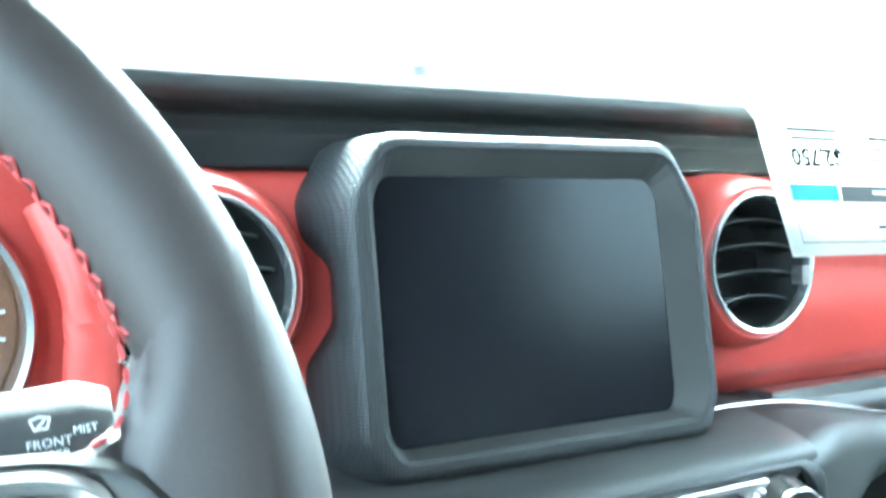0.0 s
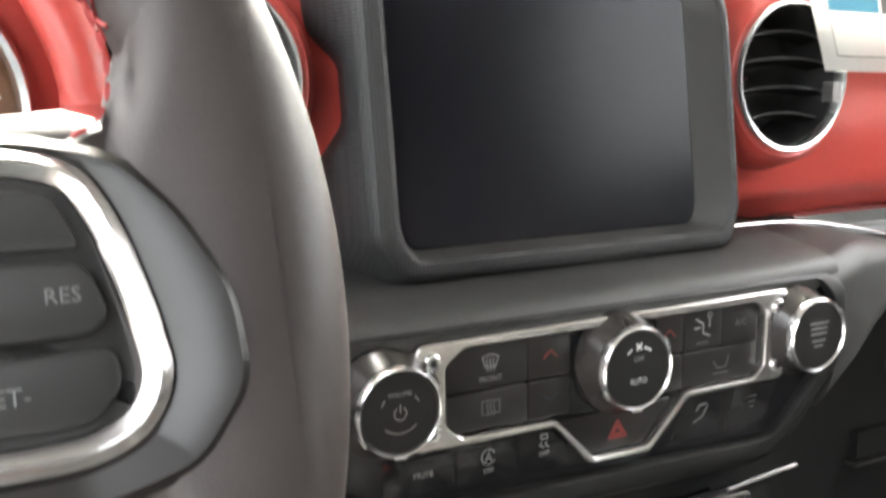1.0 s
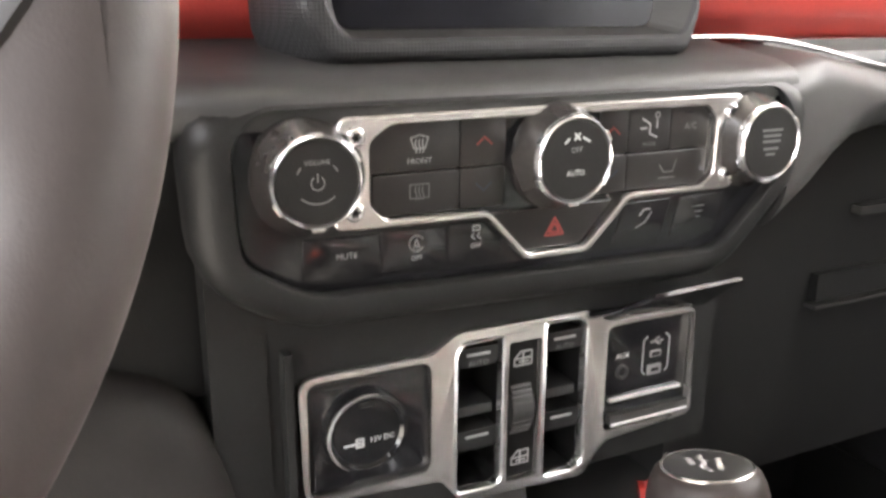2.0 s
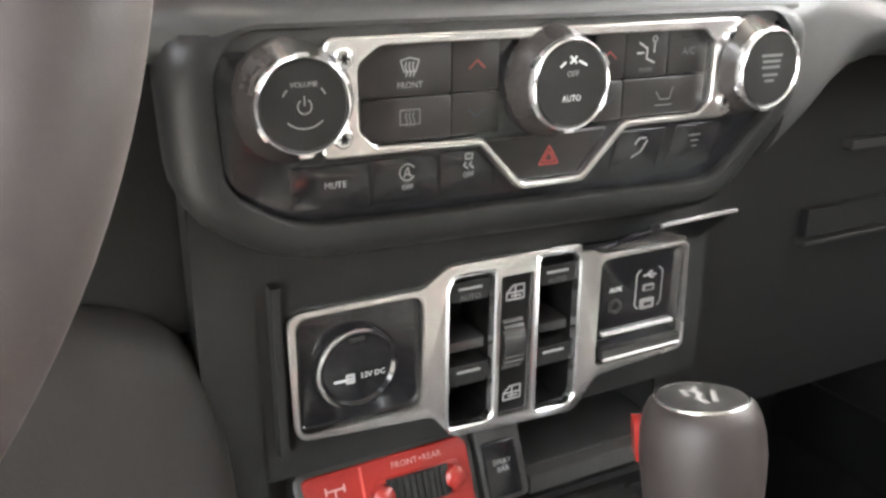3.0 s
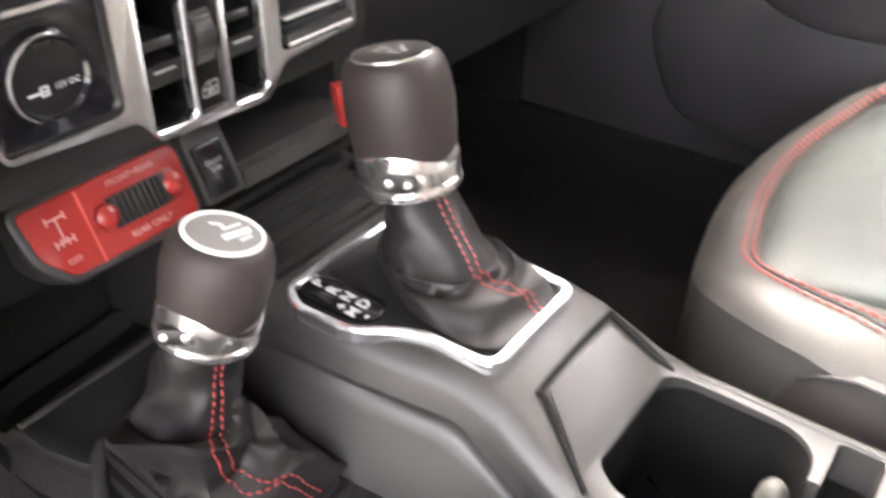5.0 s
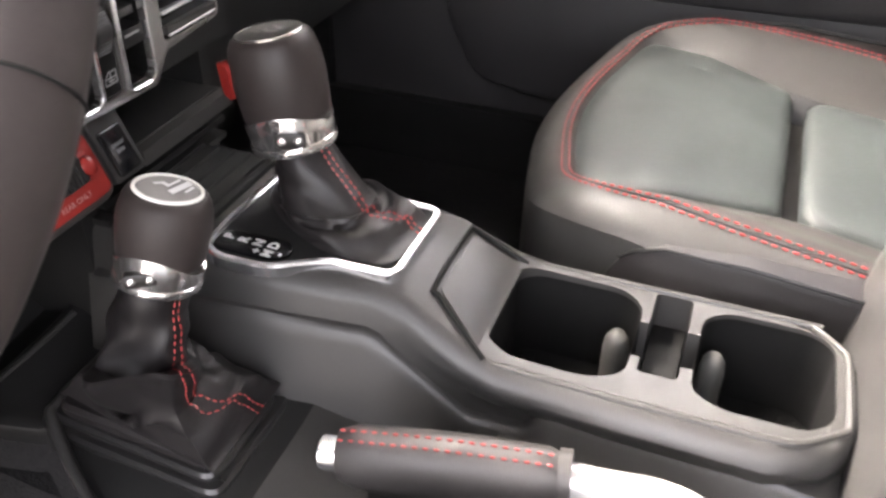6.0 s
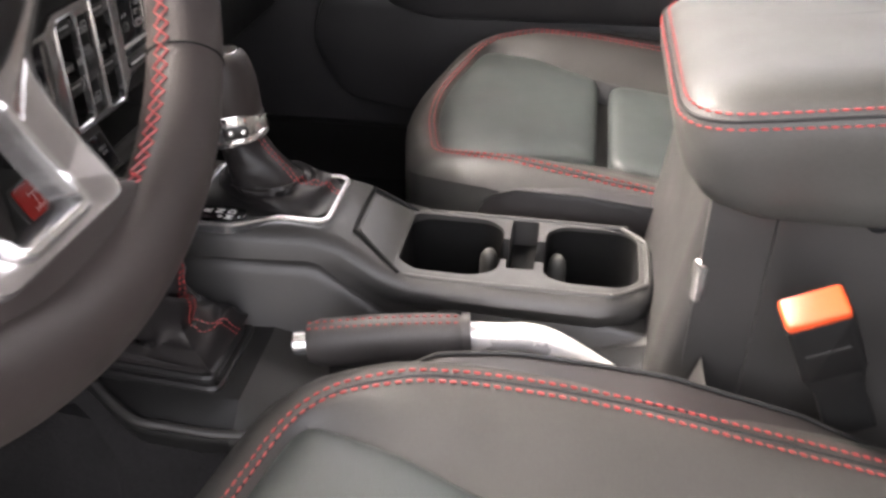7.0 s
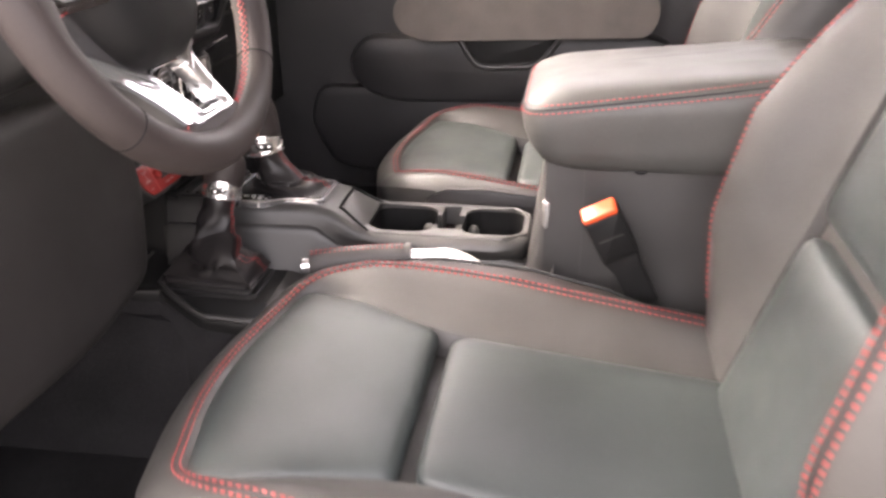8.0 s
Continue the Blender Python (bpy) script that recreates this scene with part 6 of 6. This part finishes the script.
    # head restraint
    hf = Frame(bfm(0, 0.76, -0.03), bfm.u, bfm.v)
    part("head_restraint", slab(hf, rounded([(-0.12, -0.09), (0.12, -0.09), (0.11, 0.09), (-0.11, 0.09)], 0.04, 5), -0.05, 0.05, 0.03), SEAT, s, "leather head restraint")
    for x in (-0.06, 0.06):
        part("restraint_post", tube([bfm(x, 0.60, -0.03), bfm(x, 0.70, -0.03)], 0.006, 10), CHROME, s)
    return s


driver = make_seat("grey-black leather driver seat with red seams and bolsters", "front seats")
driver.location = Vector((-0.393, 0.031, 0)) * SIZE
passenger = copy_thing(driver, pose(0.391 * SIZE, -0.004 * SIZE, 0))
tagged(passenger, "grey-black leather passenger seat with red seams beside the console")

# passenger belt on the far pillar
pb = thing("seat_belt", (0.70, -0.45, 0.2), "pale grey belt webbing hanging by the far pillar", "seat belt")
part("webbing", rings([[(0.655, -0.50, 0.25), (0.66, -0.455, 0.25), (0.662, -0.455, 0.25), (0.657, -0.50, 0.25)], [(0.69, -0.60, 1.10), (0.695, -0.555, 1.10), (0.697, -0.555, 1.10), (0.692, -0.60, 1.10)]]), CLOTH, pb)

# ---------- steering wheel ----------
wh = thing("steering_wheel", (-0.406, 0.24, 0.60), "black leather steering wheel with red stitching and silver trim", "steering wheel")
ta, tw = radians(18.7), radians(1.4)
wu = Vector((math.cos(tw), -math.sin(tw), 0))
wv = Vector((0, math.sin(ta), math.cos(ta)))
wfm = Frame((-0.406, 0.2235, 0.7087), wu, wv - wu * wv.dot(wu))
RR, RT = 0.1853, 0.0178


def rim_point(a, q, rt=RT):
    """A point on the rim: a round the wheel, q round the section (0: outwards)."""
    r = RR + rt * math.cos(q)
    return wfm(r * math.cos(a), r * math.sin(a), rt * 0.96 * math.sin(q))


n_a, n_q = 160, 24
b = bmesh.new()
grid = [[b.verts.new(rim_point(2 * math.pi * i / n_a, 2 * math.pi * j / n_q)) for j in range(n_q)] for i in range(n_a)]
for i in range(n_a):
    for j in range(n_q):
        b.faces.new((grid[i][j], grid[(i + 1) % n_a][j], grid[(i + 1) % n_a][(j + 1) % n_q], grid[i][(j + 1) % n_q]))
part("rim", b, WRAP, wh, "black leather rim")
# crossed stitching on the inner side of the rim
zig = bmesh.new()
count = 150
for k in range(count):
    a0 = 2 * math.pi * k / count
    a1 = a0 + 2 * math.pi / count
    d = math.degrees(a0)
    if 162 < d < 198 or d < 18 or d > 342 or 255 < d < 285:
        continue
    mid = (a0 + a1) / 2
    for q0, q1 in ((168, 180), (192, 180)):
        p0, p1 = rim_point(a0, radians(q0), RT + 0.0002), rim_point(mid, radians(q1), RT + 0.0004)
        p2 = rim_point(a1, radians(q0), RT + 0.0003)
        merge(zig, tube([p0, p1, p2], 0.00055, 4))
st = part("stitching", zig, THREAD, wh, "red crossed stitching")
tagged(st, kind="stuff")
for a in (-46.5, 226.5):
    part("joint", tube([rim_point(radians(a), q, RT + 0.0001) for q in np.linspace(0, 2 * math.pi, 28)[:-1]], 0.0006, 5, closed=True), LINER, wh, "leather joint")

class Rising:
    """The spoke's surface, rising outwards to the rim."""

    def __call__(self, a, c, d=0.0):
        return wfm(a, c, d + 0.25 * max(0.0, math.hypot(a, c) - 0.150))


rising = Rising()
# side spokes: leather webs, silver frames, button pads
for s in (1, -1):
    fl = (lambda P: [(s * a, c) for a, c in P][::s])
    # the leather web: a sheet that swells into the rim, with a turned-back edge
    U = np.linspace(0.085, RR, 44)
    hi = np.interp(U, (0.085, 0.140, 0.148, 0.155, 0.1575, 0.162, 0.172, 0.186), (0.0285, 0.0285, 0.0300, 0.0355, 0.0460, 0.058, 0.078, 0.096))
    lo_ = np.interp(U, (0.085, 0.140, 0.148, 0.154, 0.157, 0.162, 0.172, 0.186), (-0.047, -0.047, -0.0485, -0.053, -0.062, -0.074, -0.088, -0.102))
    ease = (lambda f: min(1.0, max(0.0, f)) ** 2 * (3 - 2 * min(1.0, max(0.0, f))))
    loops = []
    for x, h, l in zip(U, hi, lo_):
        row, back = [], []
        V = np.linspace(l, h, 28)
        for c in V:
            k = min(1.0, 0.198 / math.hypot(x, c))
            rr_ = math.hypot(x, c) * k
            crown = 0.96 * math.sqrt(max(0.0, RT * RT - (rr_ - RR) ** 2))
            lift = 0.0085 + 0.0088 * ease((rr_ - 0.142) / (RR - 0.142)) if rr_ <= RR else crown + 0.0002
            # towards its upper and lower ends the web melts into the rim
            fade = ease((rr_ - 0.150) / 0.0170) * (1 - ease(min(h - c, c - l) / 0.032))
            lift += (crown - 0.0006 - lift) * fade
            row.append(wfm(s * x * k, c * k, lift - (0.004 if c in (V[0], V[-1]) else 0)))
            back.append(wfm(s * x * k, c * k, -0.010))
        loops.append(row + back[::-1])
    part("web", rings(loops), WRAP, wh, "leather spoke")
    edge = [wfm(s * a, c, 0.0065) for a, c in ((0.150, 0.068), (0.1545, 0.057), (0.1572, 0.046), (0.155, 0.0345), (0.146, 0.029))]
    part("web_stitching", stitches(smooth_path(edge, 6), 0.004, 0.0015, 0.0008), THREAD, wh, "red stitching")
    edge = [wfm(s * a, c, 0.0065) for a, c in ((0.142, -0.0472), (0.151, -0.0492), (0.1562, -0.057), (0.1568, -0.066), (0.152, -0.08))]
    part("web_stitching", stitches(smooth_path(edge, 6), 0.004, 0.0015, 0.0008), THREAD, wh, "red stitching")
    fo_ = rounded(fl([(0.075, -0.036), (0.147, -0.0355), (0.158, -0.031), (0.1635, -0.021), (0.161, -0.006), (0.156, 0.012), (0.150, 0.0235), (0.140, 0.027), (0.075, 0.029)]), 0.006, 4)
    around = rounded(fl([(0.075, -0.042), (0.149, -0.044), (0.167, -0.039), (0.178, -0.024), (0.177, -0.005), (0.168, 0.013), (0.157, 0.0255), (0.143, 0.0300), (0.075, 0.031)]), 0.006, 4)
    part("spoke_surround", band(rising, around, inset(fo_, 0.001), -0.004, 0.0112, 0.0022), SMOKE, wh, "dark gloss surround")
    part("spoke_frame", band(rising, fo_, inset(fo_, 0.0056), 0.004, 0.0135, 0.0024), SATIN, wh, "satin silver frame")
    part("button_pad", slab(wfm, inset(fo_, 0.0058), 0.002, 0.0110, 0.001), BUTTON, wh, "dark button pad")
    part("button", slab(wfm, rounded(fl([(0.118, -0.011), (0.149, -0.0105), (0.1528, -0.007), (0.149, 0.0035), (0.118, 0.005)]), 0.0035, 3), 0.008, 0.0135, 0.0012), BUTTON, wh, "oblong button")
    part("button", slab(wfm, rounded(fl([(0.10, -0.0275), (0.148, -0.0275), (0.154, -0.021), (0.153, -0.013), (0.10, -0.0135)]), 0.003, 3), 0.008, 0.0125, 0.0012), BUTTON, wh, "lower button")
    part("button", slab(wfm, rounded(fl([(0.10, 0.0075), (0.149, 0.006), (0.144, 0.018), (0.10, 0.020)]), 0.003, 3), 0.008, 0.0125, 0.0012), BUTTON, wh, "upper button")
part("lettering", words("RES", wfm, 0.1445, -0.0028, 0.0043, 0.0138), MARK_GREY, wh, "", False)
part("lettering", words("SET-", wfm, 0.1335, -0.0205, 0.0046, 0.0128), MARK_GREY, wh, "", False)
# hub
hub = rounded([(-0.088, -0.06), (-0.05, -0.106), (0.05, -0.106), (0.088, -0.06), (0.10, 0.02), (0.075, 0.06), (-0.075, 0.06), (-0.10, 0.02)], 0.035, 6)
HL = [[wfm(a, c, -0.085) for a, c in hub], [wfm(a, c, -0.034) for a, c in hub], [wfm(a, c, -0.018) for a, c in inset(hub, 0.003)], [wfm(a, c, -0.004) for a, c in inset(hub, 0.013)], [wfm(a, c, 0.006) for a, c in inset(hub, 0.03)], [wfm(a * 0.35, c * 0.35 - 0.01, 0.012) for a, c in hub], [wfm(a * 0.1, c * 0.1 - 0.01, 0.013) for a, c in hub]]
part("airbag_cover", rings(HL), AIRBAG, wh, "dark rounded airbag cover")
hb_f = Frame(wfm(0, -0.015, 0.0125), wfm.u, wfm.v)
part("badge", lathe(hb_f, [(0.027, -0.006), (0.027, 0.0015), (0.024, 0.0026), (0.001, 0.0028)], 40), TRIM, wh, "round badge")
part("badge_ring", lathe(hb_f, [(0.029, -0.006), (0.029, 0.002), (0.0275, 0.0032), (0.026, 0.0016)], 40, cap=False), SATIN, wh, "silver badge ring")
part("badge_bar", strokes(hb_f, [[(-0.016, 0), (0.016, 0)]], 0.008, 0.0034), SATIN, wh, "plain bar on the badge", False)


class Sloped:
    """The lower spoke's own surface: it falls back from the rim towards the hub."""

    def __call__(self, a, c, d=0.0):
        f = min(1.0, max(0.0, (-0.098 - c) / 0.060))
        return wfm(a, c, -0.030 + 0.034 * f + d)


slope = Sloped()
fo = [(-0.042, -0.161), (0.042, -0.161), (0.050, -0.130), (0.062, -0.106), (0.122, -0.066), (0.112, -0.045), (-0.112, -0.045), (-0.122, -0.066), (-0.062, -0.106), (-0.050, -0.130)]
fi = [(-0.019, -0.150), (0.019, -0.150), (0.0215, -0.138), (0.026, -0.122), (0.030, -0.110), (0.02, -0.106), (-0.02, -0.106), (-0.030, -0.110), (-0.026, -0.122), (-0.0215, -0.138)]
fo_r, fi_r = rounded(fo, [0.010, 0.010, 0.012, 0.012, 0.006, 0.006, 0.006, 0.006, 0.012, 0.012], 4), rounded(fi, 0.004, 4)
part("fork", band(slope, fo_r, fi_r, -0.012, 0.002, 0.004), FORK, wh, "bright silver fork of the lower spoke")
part("fork_bevel", band(slope, inset(fi_r, -0.0035), fi_r, -0.012, 0.0045, 0.0012), CHROME, wh, "chrome edge of the opening")
part("fork_lip", band(slope, inset(fo_r, -0.004), inset(fo_r, 0.002), -0.016, -0.0025, 0.002), TRIM, wh, "dark backing")
part("lower_web", slab(wfm, rounded([(-0.072, -0.178), (0.072, -0.178), (0.052, -0.158), (0.045, -0.153), (-0.045, -0.153), (-0.052, -0.158)], 0.006, 4), -0.014, 0.004, 0.006), WRAP, wh, "leather foot of the spoke")
for s in (-1, 1):
    part("web_stitching", stitches(smooth_path([wfm(s * a, c, 0.0025) for a, c in ((0.078, -0.166), (0.062, -0.164), (0.052, -0.157), (0.047, -0.152))], 6), 0.004, 0.0015, 0.0009), THREAD, wh, "red stitching")
# column and stalk
col = thing("steering_column", (-0.406, 0.33, 0.58), "black steering column shroud behind the wheel", "steering column")
sq = rounded(rect(-0.055, 0.055, -0.075, 0.05), 0.03, 5)
part("shroud", rings([[wfm(a * k, c * k, h) for a, c in sq] for k, h in ((0.8, -0.055), (1.0, -0.07), (1.1, -0.13), (1.15, -0.24))]), DARK, col)
stk = thing("wiper_stalk", (-0.30, 0.27, 0.72), "black wiper stalk with white markings behind the wheel", "stalk")
kf0 = Frame((-0.262, 0.268, 0.7275), (1, 0, 0.06), (-0.06, 0.35, 1))
stick = [(-0.12, 0.010), (-0.06, 0.012), (-0.012, 0.016), (0.008, 0.0165), (0.016, 0.013), (0.018, 0.0)]
LS = []
for a, h in stick:
    LS.append([kf0(a, 0.0065 + h * 0.90 * math.sin(2 * math.pi * k / 20), h * 0.75 * math.cos(2 * math.pi * k / 20) - 0.012) for k in range(20)])
part("stem", rings(LS), TRIM, stk, "black stem")
part("sleeve", tube([kf0(-0.0215, 0.0065, -0.012), kf0(-0.0195, 0.0065, -0.012)], 0.0152, 20), GLOSS, stk)
part("lettering", words("FRONT\nWIPER", kf0, -0.0005, 0.0022, 0.0034, 0.0012), MARK, stk, "", False)
part("lettering", words("MIST", kf0, 0.0085, 0.0062, 0.0030, 0.0010), MARK, stk, "", False)
part("icon", strokes(kf0, [[(a * 0.55, c * 0.55) for a, c in ln] for ln in windscreen_icon(-0.004, 0.0160)[:1] + [[(-0.006, 0.0145), (-0.002, 0.0185)]]], 0.0005, 0.0010), MARK, stk, "", False)
